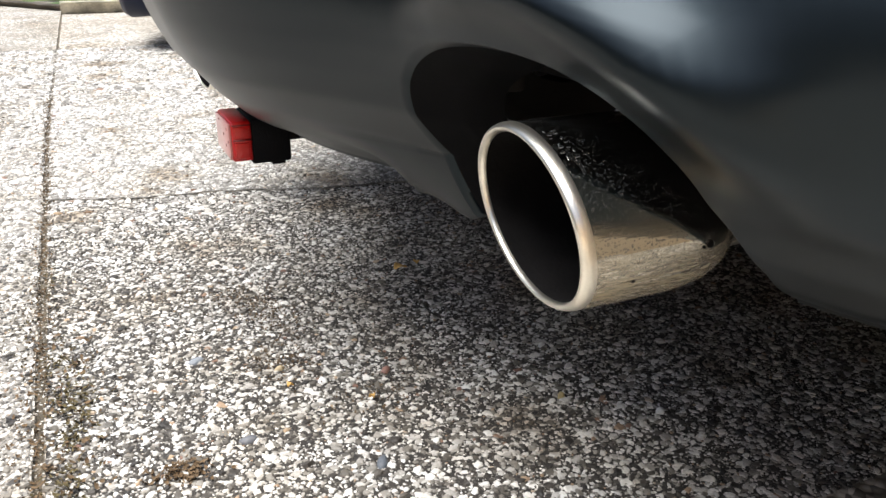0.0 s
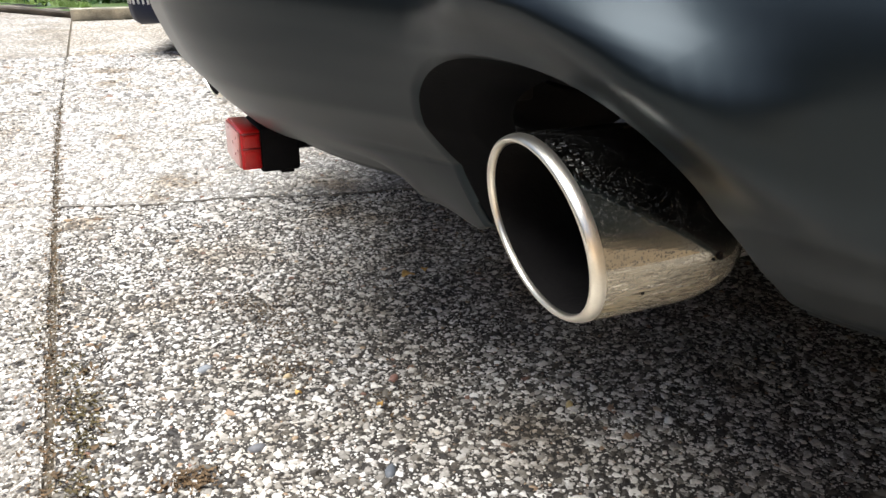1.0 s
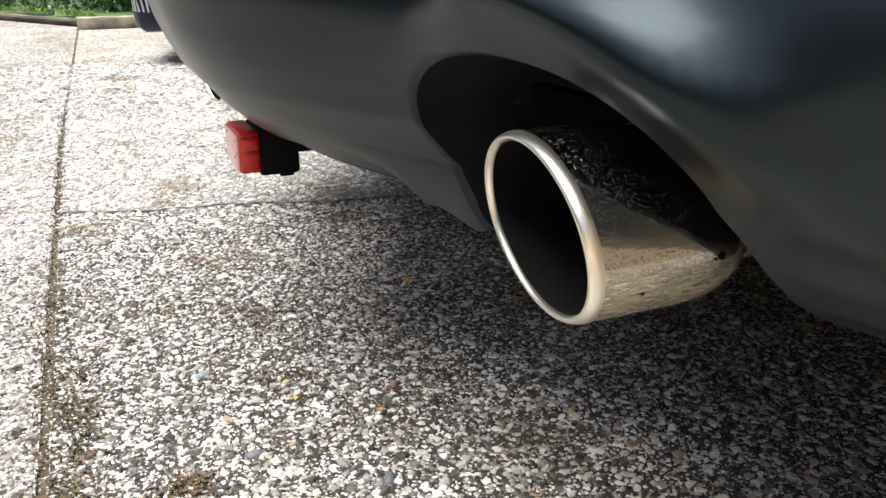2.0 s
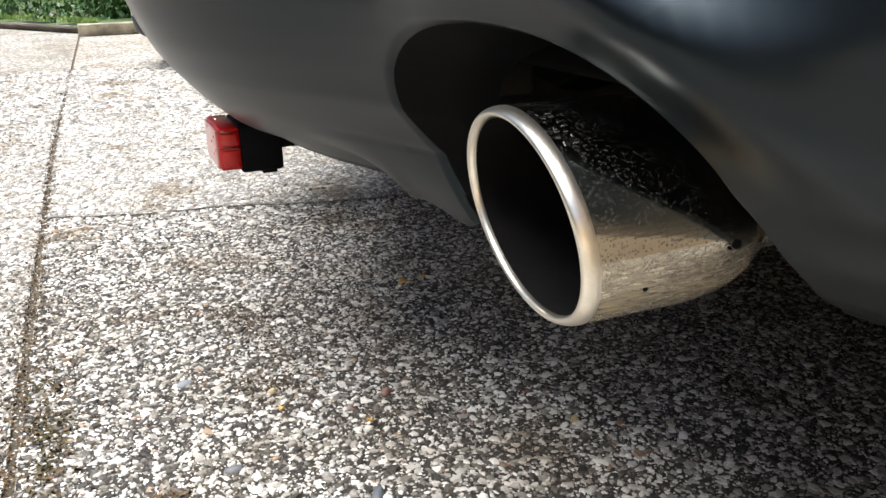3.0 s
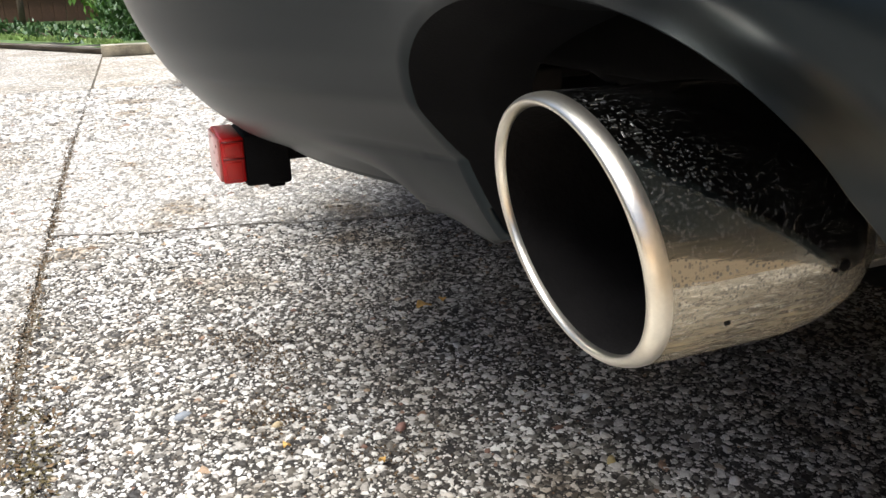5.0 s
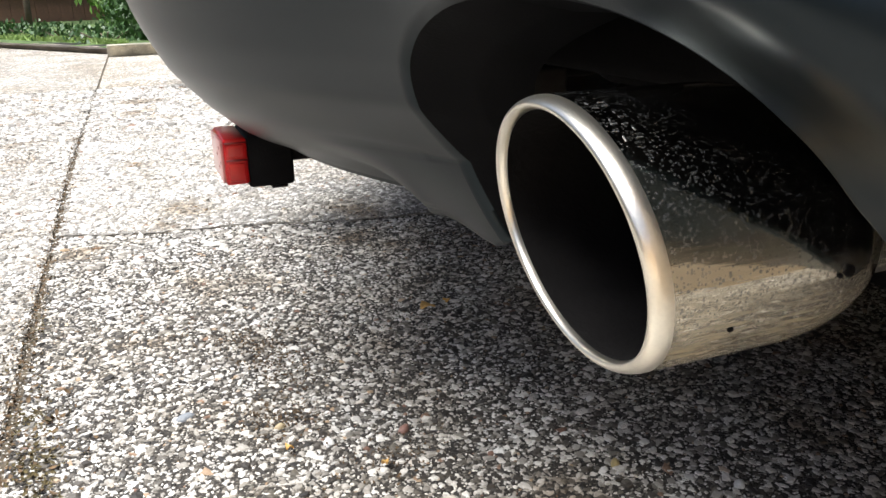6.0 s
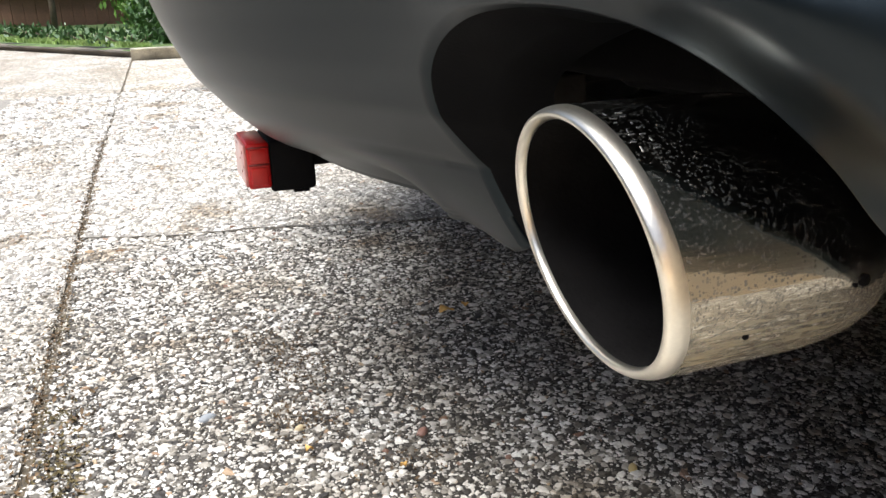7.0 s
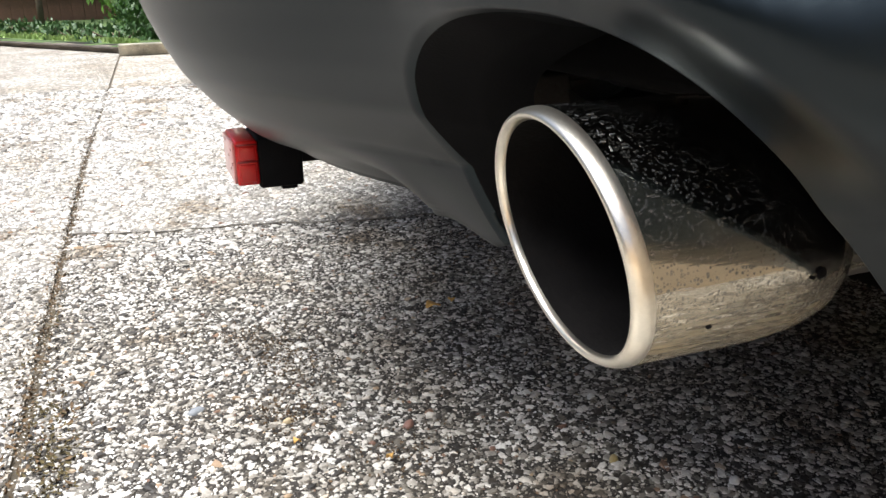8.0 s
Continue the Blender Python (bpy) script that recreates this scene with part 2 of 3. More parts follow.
def box(x0, x1, y0, y1, z0, z1, bevel=0.0, seg=2, bm=None):
    bm2 = bmesh.new()
    bmesh.ops.create_cube(bm2, size=1.0, matrix=Matrix.Translation(((x0 + x1) / 2, (y0 + y1) / 2, (z0 + z1) / 2)) @ Matrix.Diagonal((x1 - x0, y1 - y0, z1 - z0, 1)))
    if bevel:
        bmesh.ops.bevel(bm2, geom=bm2.edges[:], offset=bevel, segments=seg, affect="EDGES", profile=0.5)
    return bm2


def rings(rows, close=True, caps=(False, False)):
    """A skin over rows of points, row by row; close joins the ends of each row."""
    bm = bmesh.new()
    vs = [[bm.verts.new(p) for p in row] for row in rows]
    n = len(rows[0])
    for a, b in zip(vs, vs[1:]):
        for i in range(n if close else n - 1):
            j = (i + 1) % n
            bm.faces.new((a[i], a[j], b[j], b[i]))
    if caps[0]:
        bm.faces.new(vs[0][::-1])
    if caps[1]:
        bm.faces.new(vs[-1])
    bmesh.ops.recalc_face_normals(bm, faces=bm.faces[:])
    return bm


def tube(points, r, n=14):
    """A round rod through the points."""
    rows = []
    for i, p in enumerate(points):
        p = Vector(p)
        t = (Vector(points[min(i + 1, len(points) - 1)]) - Vector(points[max(i - 1, 0)])).normalized()
        a = t.cross(Vector((0, 0, 1)) if abs(t.z) < 0.9 else Vector((1, 0, 0))).normalized()
        b = t.cross(a)
        rows.append([p + a * r * math.cos(k * 2 * math.pi / n) + b * r * math.sin(k * 2 * math.pi / n) for k in range(n)])
    return rings(rows, True, (True, True))


# ---- the car: x runs forward, y to its left side, z up; the tailpipe's axis is y = 0 ----
CAR = pose(0.03, 0.2913, 0, 0, 0, 24.76)
MID, HALF, TIP_Z = 0.515, 0.9, 0.2875
AL, AZ, AA, AB = 0.06, 0.28, 0.124, 0.083      # the exhaust cut-out: centre and half axes
TOP = 0.62

_z = np.linspace(0.15, 0.8, 651)
_p = np.interp(_z, [0.15, 0.226, 0.244, 0.258, 0.279, 0.307, 0.33, 0.349, 0.367, 0.38, 0.395, 0.42, 0.46, 0.62, 0.8],
               [0.15, 0.03, 0.005, -0.022, -0.046, -0.071, -0.083, -0.091, -0.097, -0.0995, -0.1, -0.0975, -0.09, -0.06, -0.04])
_k = np.hanning(13) / np.hanning(13).sum()
_p = np.convolve(np.pad(_p, 6, mode="edge"), _k, mode="valid")


def ease(a, b, v):
    v = min(1.0, max(0.0, (v - a) / (b - a)))
    return v * v * (3 - 2 * v)


def skin(y, z):
    """How far forward the bumper's skin lies at a place across the car and a height."""
    x = abs(y - MID)
    top = 0.06 * x * x + 0.65 * x ** 5
    q = math.hypot((MID - x - AL) / AA, (z - AZ) / AB)
    plan = 0.1 * ease(0.06, 0.41, x) + 0.7 * top
    brow = -0.018 * math.exp(-((q - 1.38) / 0.22) ** 2) * ease(0.29, 0.35, z) * (1 - ease(0.0, 0.09, MID - x - AL))
    base = float(np.interp(z, _z, _p))
    if z < 0.275:
        jamb = ease(0.2, 0.28, x) * (1 - ease(0.42, 0.5, x))
        base += (-0.042 + 0.35 * (0.275 - z) - base) * jamb
    base += 0.22 * max(0.0, z - 0.362) * ease(0.15, 0.4, x)
    crease = 0.243 + 0.03 * ease(-0.02, 0.3, MID - y) - z
    if crease > 0 and x < 0.36:
        base += 0.45 * crease * (1 - ease(0.26, 0.36, x))
    return base + plan + brow


def lower_edge(y):
    return float(np.interp(abs(y - MID), [0, 0.05, 0.1, 0.18, 0.215, 0.235, 0.27], [0.24, 0.237, 0.231, 0.2255, 0.225, 0.2275, 0.231]))


def arch_radius(a):
    wide = AA if math.cos(a) < 0 else AA - 0.01
    return (abs(math.cos(a) / wide) ** 2.5 + abs(math.sin(a) / AB) ** 2.5) ** -0.4


def bumper_bmesh(flange=False, mirrored=False):
    """The bumper's skin, or the turned-in flange of one cut-out, coloured black for shade."""
    bm = bmesh.new()
    corners = [(0.171, 0.2285), (0.185, 0.2295), (0.202, 0.2325), (0.222, 0.234), (0.24, 0.231), (0.27, 0.227), (0.3, lower_edge(0.3)), (0.3, TOP), (-0.385, TOP), (-0.385, 0.25), (-0.068, 0.25)]
    angle = lambda p: math.atan2(p[1] - AZ, p[0] - AL) % (2 * math.pi) if p[0] < AL else math.atan2(p[1] - AZ, p[0] - AL)
    ca = [angle(p) for p in corners]
    angles = sorted(set([round(a, 6) for a in list(np.linspace(ca[0], ca[-1], 240)) + ca]))

    def outer(a):
        for (p, pa), (q, qa) in zip(zip(corners, ca), zip(corners[1:], ca[1:])):
            if pa - 1e-6 <= a <= qa + 1e-6:
                d = Vector((math.cos(a), math.sin(a)))
                e = Vector(q) - Vector(p)
                den = d.x * e.y - d.y * e.x
                w = Vector(p) - Vector((AL, AZ))
                return (w.x * e.y - w.y * e.x) / den
        return 0.1

    def patch(mirror):
        flip = lambda y: 2 * MID - y if mirror else y
        rows = []
        # the turned-in flange of the cut-out, then the skin outwards from its rounded edge
        for inset, depth in ((0.032, 0.06),(0.028, 0.034), (0.025, 0.03), (0.0205, 0.0235), (0.0155, 0.0165), (0.0105, 0.0095), (0.0062, 0.0045), (0.0028, 0.0014)):
            row = []
            for a in angles:
                r = arch_radius(a)
                y0, z0 = AL + r * math.cos(a), AZ + r * math.sin(a)
                i2 = inset * (0.3 + 0.7 * max(0.0, math.cos(a)))
                row.append((skin(y0, z0) + depth, flip(AL + (r - i2) * math.cos(a)), AZ + (r - i2) * math.sin(a)))
            rows.append(row)
        for k in range(0, 47):
            f = (k / 46) ** 1.7
            row = []
            for a in angles:
                r0, r1 = arch_radius(a), outer(a)
                r = r0 + (max(r1, r0 + 0.0012) - r0) * f
                y, z = AL + r * math.cos(a), AZ + r * math.sin(a)
                row.append((skin(y, z), flip(y), z))
            rows.append(row)
        vs = [[bm.verts.new(p) for p in row] for row in rows]
        for step, (a, b) in enumerate(zip(vs, vs[1:])):
            for i in range(len(angles) - 1):
                f = (a[i], a[i + 1], b[i + 1], b[i])
                if (step < 6) == flange:
                    bm.faces.new(f if mirror else f[::-1])
        return [p[2] for p in rows[-1] if abs(p[1] - flip(0.3)) < 1e-5]

    if flange:
        patch(mirrored)
        bmesh.ops.delete(bm, geom=[v for v in bm.verts if not v.link_faces], context="VERTS")
        bmesh.ops.recalc_face_normals(bm, faces=bm.faces[:])
        return bm
    zs = sorted(set(round(z, 6) for z in patch(False)))
    patch(True)
    z0 = zs[0]
    ys = np.linspace(0.3, 2 * MID - 0.3, 70)
    grid = []
    for y in ys:
        zl = lower_edge(y)
        col = []
        for z in zs:
            q = (z - z0) / (TOP - z0)
            zz = zl + q * (TOP - zl)
            col.append(bm.verts.new((skin(y, zz), y, zz)))
        grid.append(col)
    for a, b in zip(grid, grid[1:]):
        for i in range(len(zs) - 1):
            bm.faces.new((a[i], a[i + 1], b[i + 1], b[i]))
    bmesh.ops.delete(bm, geom=[v for v in bm.verts if not v.link_faces], context="VERTS")
    bmesh.ops.remove_doubles(bm, verts=bm.verts[:], dist=0.0004)
    # turn the lower edge in
    low = [e for e in bm.edges if e.is_boundary and max(v.co.z for v in e.verts) < 0.2515 and min(abs(v.co.y - MID) for v in e.verts) < 0.95]
    for dx, dz in ((0.002, -0.0025), (0.004, 0.0), (0.02, 0.004)):
        out = bmesh.ops.extrude_edge_only(bm, edges=low)["geom"]
        for v in out:
            if isinstance(v, bmesh.types.BMVert):
                v.co += Vector((dx, 0, dz))
        low = [e for e in out if isinstance(e, bmesh.types.BMEdge)]
    bmesh.ops.recalc_face_normals(bm, faces=bm.faces[:])
    return bm


def loft(stations, n=9):
    """A shell over stations (x, half width, z low, z high, corner)."""
    rows = []
    for x, w, z0, z1, c in stations:
        row = []
        for cy, cz, a0 in ((w - c, z1 - c, 0), (-w + c, z1 - c, 90), (-w + c, z0 + c, 180), (w - c, z0 + c, 270)):
            for k in range(n):
                a = radians(a0 + 90 * k / (n - 1))
                row.append((x, MID + cy + c * math.cos(a), cz + c * math.sin(a)))
        rows.append(row)
    return rings(rows, True, (True, True))


def wheel_parts(car, x, y, side):
    def turn(profile, n=40):
        return rings([[(x + r * math.cos(2 * math.pi * k / n), y + side * w, 0.31 + r * math.sin(2 * math.pi * k / n)) for k in range(n)] for r, w in profile])
    w = part("wheel", turn([(0.2, -0.09), (0.27, -0.1), (0.3, -0.095), (0.31, -0.07), (0.31, 0.07), (0.3, 0.095), (0.27, 0.1), (0.21, 0.09)]), M_RUBBER, car, "black rubber tyre")
    part("rim", turn([(0.215, 0.085), (0.205, 0.09), (0.195, 0.07), (0.06, 0.05), (0.05, 0.07), (0.001, 0.072)]), M_ALLOY, w, "grey alloy rim")


def build_car():
    car = thing("car", CAR, "grey metallic hatchback parked on the concrete driveway", "car")
    part("rear_bumper", bumper_bmesh(), M_PAINT, car, "smooth grey bumper with arched exhaust cut-outs")
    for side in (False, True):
        part("cutout_flange", bumper_bmesh(True, side), M_FLANGE, car, "turned-in edge of an exhaust cut-out, coloured dark for its shade")
    part("body", loft([(0.16, 0.72, 0.42, 0.6, 0.08), (0.2, 0.8, 0.42, 0.9, 0.1), (0.3, 0.86, 0.32, 0.98, 0.1), (0.6, 0.89, 0.27, 0.99, 0.1), (1.6, 0.9, 0.26, 0.98, 0.1),
                       (3.0, 0.9, 0.26, 0.95, 0.1), (3.8, 0.88, 0.27, 0.85, 0.12), (4.15, 0.75, 0.3, 0.7, 0.12), (4.25, 0.6, 0.36, 0.6, 0.1)]), M_PAINT, car)
    part("tailgate", loft([(-0.03, 0.6, TOP - 0.01, 0.68, 0.03), (0.0, 0.68, TOP - 0.012, 0.8, 0.06), (0.06, 0.74, TOP - 0.012, 0.96, 0.1), (0.2, 0.78, TOP - 0.015, 0.99, 0.1)]), M_PAINT, car)
    part("cabin", loft([(0.1, 0.68, 0.95, 1.02, 0.03), (0.35, 0.66, 0.95, 1.3, 0.12), (0.6, 0.64, 0.95, 1.44, 0.16), (1.4, 0.63, 0.95, 1.48, 0.18), (2.2, 0.64, 0.95, 1.42, 0.16), (3.0, 0.7, 0.93, 0.98, 0.02)]), M_GLASS, car, "dark tinted windows")
    part("roof", loft([(0.5, 0.56, 1.4, 1.46, 0.02), (0.9, 0.58, 1.44, 1.495, 0.02), (1.6, 0.58, 1.45, 1.5, 0.02), (2.2, 0.56, 1.38, 1.445, 0.02)]), M_PAINT, car)
    part("underbody", box(0.42, 3.9, MID - 0.78, MID + 0.78, 0.27, 0.33, 0.02), M_PLASTIC, car, "dark underbody")
    # Added box: closes the hollow so no light leaks in
    part("hollow_light_block", box(0.11, 0.42, MID - 0.62, MID + 0.62, 0.378, 0.612, 0.004), M_SOOT_SHADE, car, "added black box that blocks light behind the bumper")
    part("bumper_beam", box(0.2, 0.26, MID - 0.7, MID + 0.7, 0.36, 0.44, 0.01), M_SOOT_SHADE, car)
    part("tow_bracket", box(0.055, 0.3, MID - 0.03, MID + 0.03, 0.25, 0.285, 0.004), M_STEEL, car, "black tow bar socket")
    part("muffler", loft([(0.5, 0.28, 0.24, 0.4, 0.06), (0.52, 0.3, 0.23, 0.41, 0.07), (0.72, 0.3, 0.23, 0.41, 0.07), (0.74, 0.28, 0.24, 0.4, 0.06)]), M_SOOT_SHADE, car, "dark steel silencer box")
    for side in (-1, 1):
        y = MID + side * (MID - AL)
        # Added backing: keeps the view through the cut-out black
        part("dark_backing", box(0.21, 0.4, y - 0.38, y + 0.38, 0.3, 0.3775, 0.01), M_SOOT_SHADE, car, "added black backing that keeps the cut-out dark")
        part("hanger", tube([(0.14, y + 0.03, 0.375), (0.13, y + 0.02, 0.345), (0.15, y - 0.02, 0.335), (0.2, y - 0.03, 0.34)], 0.006, 8), M_STEEL, car, "bent steel exhaust hanger")
    for side in (-1, 1):
        part("tail_light", box(0.03, 0.2, MID + side * 0.74 - 0.1, MID + side * 0.74 + 0.1, 0.72, 0.9, 0.03), M_LENS, car, "red tail light")
        for x in (0.85, 3.4):
            wheel_parts(car, x, MID + side * 0.8, side)
    return car


car = build_car()


# ---- exhaust ----
OVAL = 0.0141                                   # how much wider than high the tip's mouth is, to each side


def tube_ring(r, x, off, mirror, n=96):
    """An oval round the pipe, upright at x or lying in the slanted cut; it narrows to a circle at the pipe."""
    w = 1.0 if x is None else 1 - ease(0.09, 0.13, x)
    row = []
    for k in range(n):
        a = 2 * math.pi * k / n
        y = 0.0149 * w + (r + OVAL * w) * math.cos(a) + 0.0016 * w * max(0.0, math.cos(a)) * (r > 0.0445)
        z = 0.2842 + (r - 0.0007) * math.sin(a)
        cut = 0.0238 + 0.0994 * y - 0.1807 * (z - TIP_Z) + off
        row.append(((cut if x is None else x) - (0.014 if mirror else 0.0), 2 * MID - y if mirror else y, z - (0.05 if mirror else 0.0)))
    return row


def tip_bmesh(mirror):
    rows = [tube_ring(r, x, 0, mirror) for r, x in ((0.026, 0.16), (0.027, 0.128), (0.033, 0.1185), (0.0385, 0.113), (0.0425, 0.107), (0.0452, 0.1), (0.0467, 0.092), (0.0473, 0.084), (0.0473, 0.068))]
    rows += [tube_ring(0.0473, None, off, mirror) for off in (0.014, 0.0072)]
    return rings(rows)


def lip_bmesh(mirror):
    return rings([tube_ring(r, None, off, mirror) for r, off in ((0.0473, 0.0072), (0.0473, 0.0056), (0.047, 0.0038), (0.0464, 0.0021), (0.0456, 0.0008), (0.0447, 0.0001), (0.0438, 0.0001), (0.0431, 0.001), (0.0426, 0.0024), (0.0424, 0.0042))])


def liner_bmesh(mirror):
    rows = [tube_ring(0.0424, None, 0.0036, mirror)]
    rows += [tube_ring(r, x, 0, mirror) for r, x in ((0.041, 0.068), (0.039, 0.095), (0.028, 0.115), (0.0255, 0.14), (0.0255, 0.24))]
    return rings(rows, True, (False, True))


def on_tip(s, ang, lift=0.0):
    """A place on the tip's outside."""
    return Vector((s, 0.0149 + (0.0473 + OVAL + lift) * math.cos(ang), 0.2842 + (0.0466 + lift) * math.sin(ang)))


def spot_on_tip(s, ang, r):
    """A small flat disc on the tube's outside."""
    bm = bmesh.new()
    nrm = Vector((0, math.cos(ang) * 0.0466, math.sin(ang) * (0.0473 + OVAL)))
    bmesh.ops.create_cone(bm, cap_ends=True, segments=14, radius1=r, radius2=r * 0.8, depth=0.0006, matrix=Matrix.Translation(on_tip(s, ang, 0.0002)) @ nrm.to_track_quat("Z", "Y").to_matrix().to_4x4())
    return bm


def build_exhaust(mirror):
    y0, z0 = (2 * MID, 0.2342) if mirror else (0.0, 0.2842)
    ex = thing("exhaust_pipe", CAR, "slash-cut chrome exhaust tip with dried water spots", "exhaust pipe", "tailpipes")
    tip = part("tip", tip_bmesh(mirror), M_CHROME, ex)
    part("lip", lip_bmesh(mirror), M_LIP, tip, "bright rolled steel lip")
    part("liner", liner_bmesh(mirror), M_SOOT_SHADE, tip, "sooty black inner pipe")
    part("pipe", tube([(0.12, y0, z0), (0.3, y0, z0), (0.4, y0 + (0.05 if not mirror else -0.05), z0), (0.6, y0 + (0.1 if not mirror else -0.1), z0 + 0.01)], 0.027), M_STEEL, ex, "rusty steel pipe")
    if not mirror:
        part("drain_hole", spot_on_tip(0.0904, math.pi + 0.071, 0.0021), M_SOOT_SHADE, tip)
        part("dent", spot_on_tip(0.0507, math.pi + 0.362, 0.0011), M_SOOT_SHADE, tip)
        rng = random.Random(4)
        for i in range(14):
            a0 = math.pi - 1.22 + 0.065 * (i % 7 - 2) + rng.gauss(0, 0.012)
            c = on_tip(0.0265 + 0.0048 * (i // 7) + rng.gauss(0, 0.0006), a0)
            ln, wd = rng.uniform(0.0005, 0.0013), rng.uniform(0.00012, 0.00022)
            bar = box(-ln, ln, -wd, wd, -0.0004, 0.00012) if i % 3 else box(-wd, wd, -ln, ln, -0.0004, 0.00012)
            tilt = math.atan2(math.sin(a0) * (0.0473 + OVAL), math.cos(a0) * 0.0466) - math.pi / 2
            bmesh.ops.transform(bar, matrix=Matrix.Translation(c) @ Matrix.Rotation(tilt, 4, "X") @ Matrix.Rotation(rng.gauss(0, 0.2), 4, "Z"), verts=bar.verts[:])
            part("stamped_bar", bar, M_STAMP, tip, "dull grey stamped mark", smooth=False)
        part("dent", spot_on_tip(0.087, math.pi + 0.095, 0.0008), M_SOOT_SHADE, tip)
    return ex


build_exhaust(False)
build_exhaust(True)


# ---- lamp in the tow socket ----
def build_hitch_lamp():
    y0, y1, z0, z1 = 0.48, 0.555, 0.205, 0.245
    la = thing("tow_lamp", CAR, "small red lamp with black housing plugged under the bumper", "lamp")
    part("housing", box(-0.016, 0.024, y0 + 0.001, y1 - 0.001, z0 - 0.0045, z1 + 0.001, 0.003), M_PLASTIC, la, "black plastic housing")
    part("socket_plug", box(0.0235, 0.06, y0 + 0.02, y1 - 0.02, z0 + 0.012, z1 - 0.004, 0.003), M_PLASTIC, la)
    part("housing_foot", box(0.004, 0.018, y0 + 0.004, y1 - 0.004, z0 - 0.0075, z0 - 0.004, 0.001), M_PLASTIC, la)
    lens = part("lens", box(-0.035, -0.0155, y0, y1, z0, z1, 0.002), M_LENS, la, "glossy red lens")
    part("lens_divider", box(-0.034, -0.016, y0 - 0.0006, y0 + 0.001, z0 + 0.0205, z0 + 0.0222), M_LENS_DARK, lens)
    for za, zb in ((z0 + 0.003, z0 + 0.019), (z0 + 0.0235, z1 - 0.005)):
        part("lens_cell", box(-0.0325, -0.018, y0 - 0.0012, y0 + 0.001, za, zb, 0.001), M_LENS, lens)
    part("lens_edge", box(-0.0345, -0.016, y0 - 0.0008, y0 + 0.001, z1 - 0.0042, z1 - 0.003), M_LENS_DARK, lens)
    face = part("lens_face", box(-0.0375, -0.0345, y0 + 0.002, y1 - 0.002, z0 + 0.002, z1 - 0.002, 0.001), M_LENS_SHEEN, lens, "red lens face with the sky's sheen painted in as pale pink")
    for yy, zz in ((0.012, 0.03), (0.03, 0.022), (0.02, 0.012), (0.052, 0.033), (0.006, 0.018)):
        part("pit", box(-0.0379, -0.0374, y0 + yy, y0 + yy + 0.002, z0 + zz, z0 + zz + 0.0025), M_LENS_DARK, face)
    return la


build_hitch_lamp()


# ---- ground ----
LOCAL = CAR


def sheet(name, corners, z, material, label, category, kind="structure", thick=0.1):
    bm = bmesh.new()
    top = [bm.verts.new((*p, z)) for p in corners]
    low = [bm.verts.new((*p, z - thick)) for p in corners]
    bm.faces.new(top)
    bm.faces.new(low[::-1])
    for i in range(len(corners)):
        j = (i + 1) % len(corners)
        bm.faces.new((top[j], top[i], low[i], low[j]))
    bmesh.ops.recalc_face_normals(bm, faces=bm.faces[:])
    ob = new(name, finish(bm, name, material, False))
    ob.matrix_world = LOCAL
    return tagged(ob, label, category, "", kind)


JOINT, GAP = -0.244, 0.005
sheet("ground", [(-400, -400), (400, -400), (400, 400), (-400, 400)], -0.016, M_SOIL, "bare brown soil under and beyond the driveway", "ground", thick=0.05)

def joint(l):
    """The joint's line: straight past the car, then swinging a little towards its front."""
    return JOINT + 0.0175 * np.maximum(0.0, np.asarray(l) - 1.7)


def crack(s):
    """The crack's wandering line across the slab."""
    return 1.075 - 0.245 * s + 0.007 * np.sin(s * 21 + 0.6) + 0.003 * np.sin(s * 83) + 0.0015 * np.sin(s * 240)


def ragged(a, b, amp, step=0.02, seed=1):
    """Points from a to b, wandering a little to the sides."""
    a, b = Vector(a), Vector(b)
    n = max(2, int((b - a).length / step))
    side = Vector((-(b - a).y, (b - a).x)).normalized()
    pts = []
    for i in range(n + 1):
        p = a.lerp(b, i / n)
        q = noise.noise((p.x * 9 + seed, p.y * 9, seed)) + 0.6 * noise.noise((p.x * 40 + seed, p.y * 40, seed * 2.0))
        pts.append(tuple(p + side * amp * q))
    return pts


sheet("joint_filling", [(joint(l) + d, l) for d, ls in ((-0.0049, (5.4, 1.7, -1.4)), (0.0049, (-1.4, 1.7, 5.4))) for l in ls], -0.006, mat("joint_dirt", (0.1, 0.08, 0.055), 0.95, 0, 0.6, 45, 0.9, 260, dist=0.004), "brown dirt filling the joint between the slabs", "joint", thick=0.02)
slab_a = ragged((JOINT + GAP, -1.5), (JOINT + GAP, crack(JOINT) - 0.003), 0.003, seed=1) + [(x, crack(x) - 0.0045) for x in np.linspace(JOINT + GAP, 1.6, 230)] + [(1.6, -1.5)]
slab_b = [(x, crack(x) + 0.0045) for x in np.linspace(1.6, JOINT + GAP, 230)] + ragged((JOINT + GAP, crack(JOINT) + 0.003), (JOINT + GAP, 1.7), 0.003, step=0.05, seed=7) + ragged((joint(1.7) + GAP, 1.75), (joint(5.5) + GAP, 5.5), 0.003, step=0.05, seed=7) + [(1.6, 5.5)]
slab_c = ragged((joint(5.5) - GAP, 5.5), (JOINT - GAP, 1.7), 0.003, step=0.03, seed=9) + ragged((JOINT - GAP, 1.66), (JOINT - GAP, -1.5), 0.003, step=0.03, seed=9) + [(-12, -1.5), (-12, 18), (-7.8, 18), (joint(5.4) - 0.02, 5.4)]
sheet("pavement", slab_a[::-1], -0.0015, M_SLAB, "exposed aggregate concrete slab under the car", "pavement")
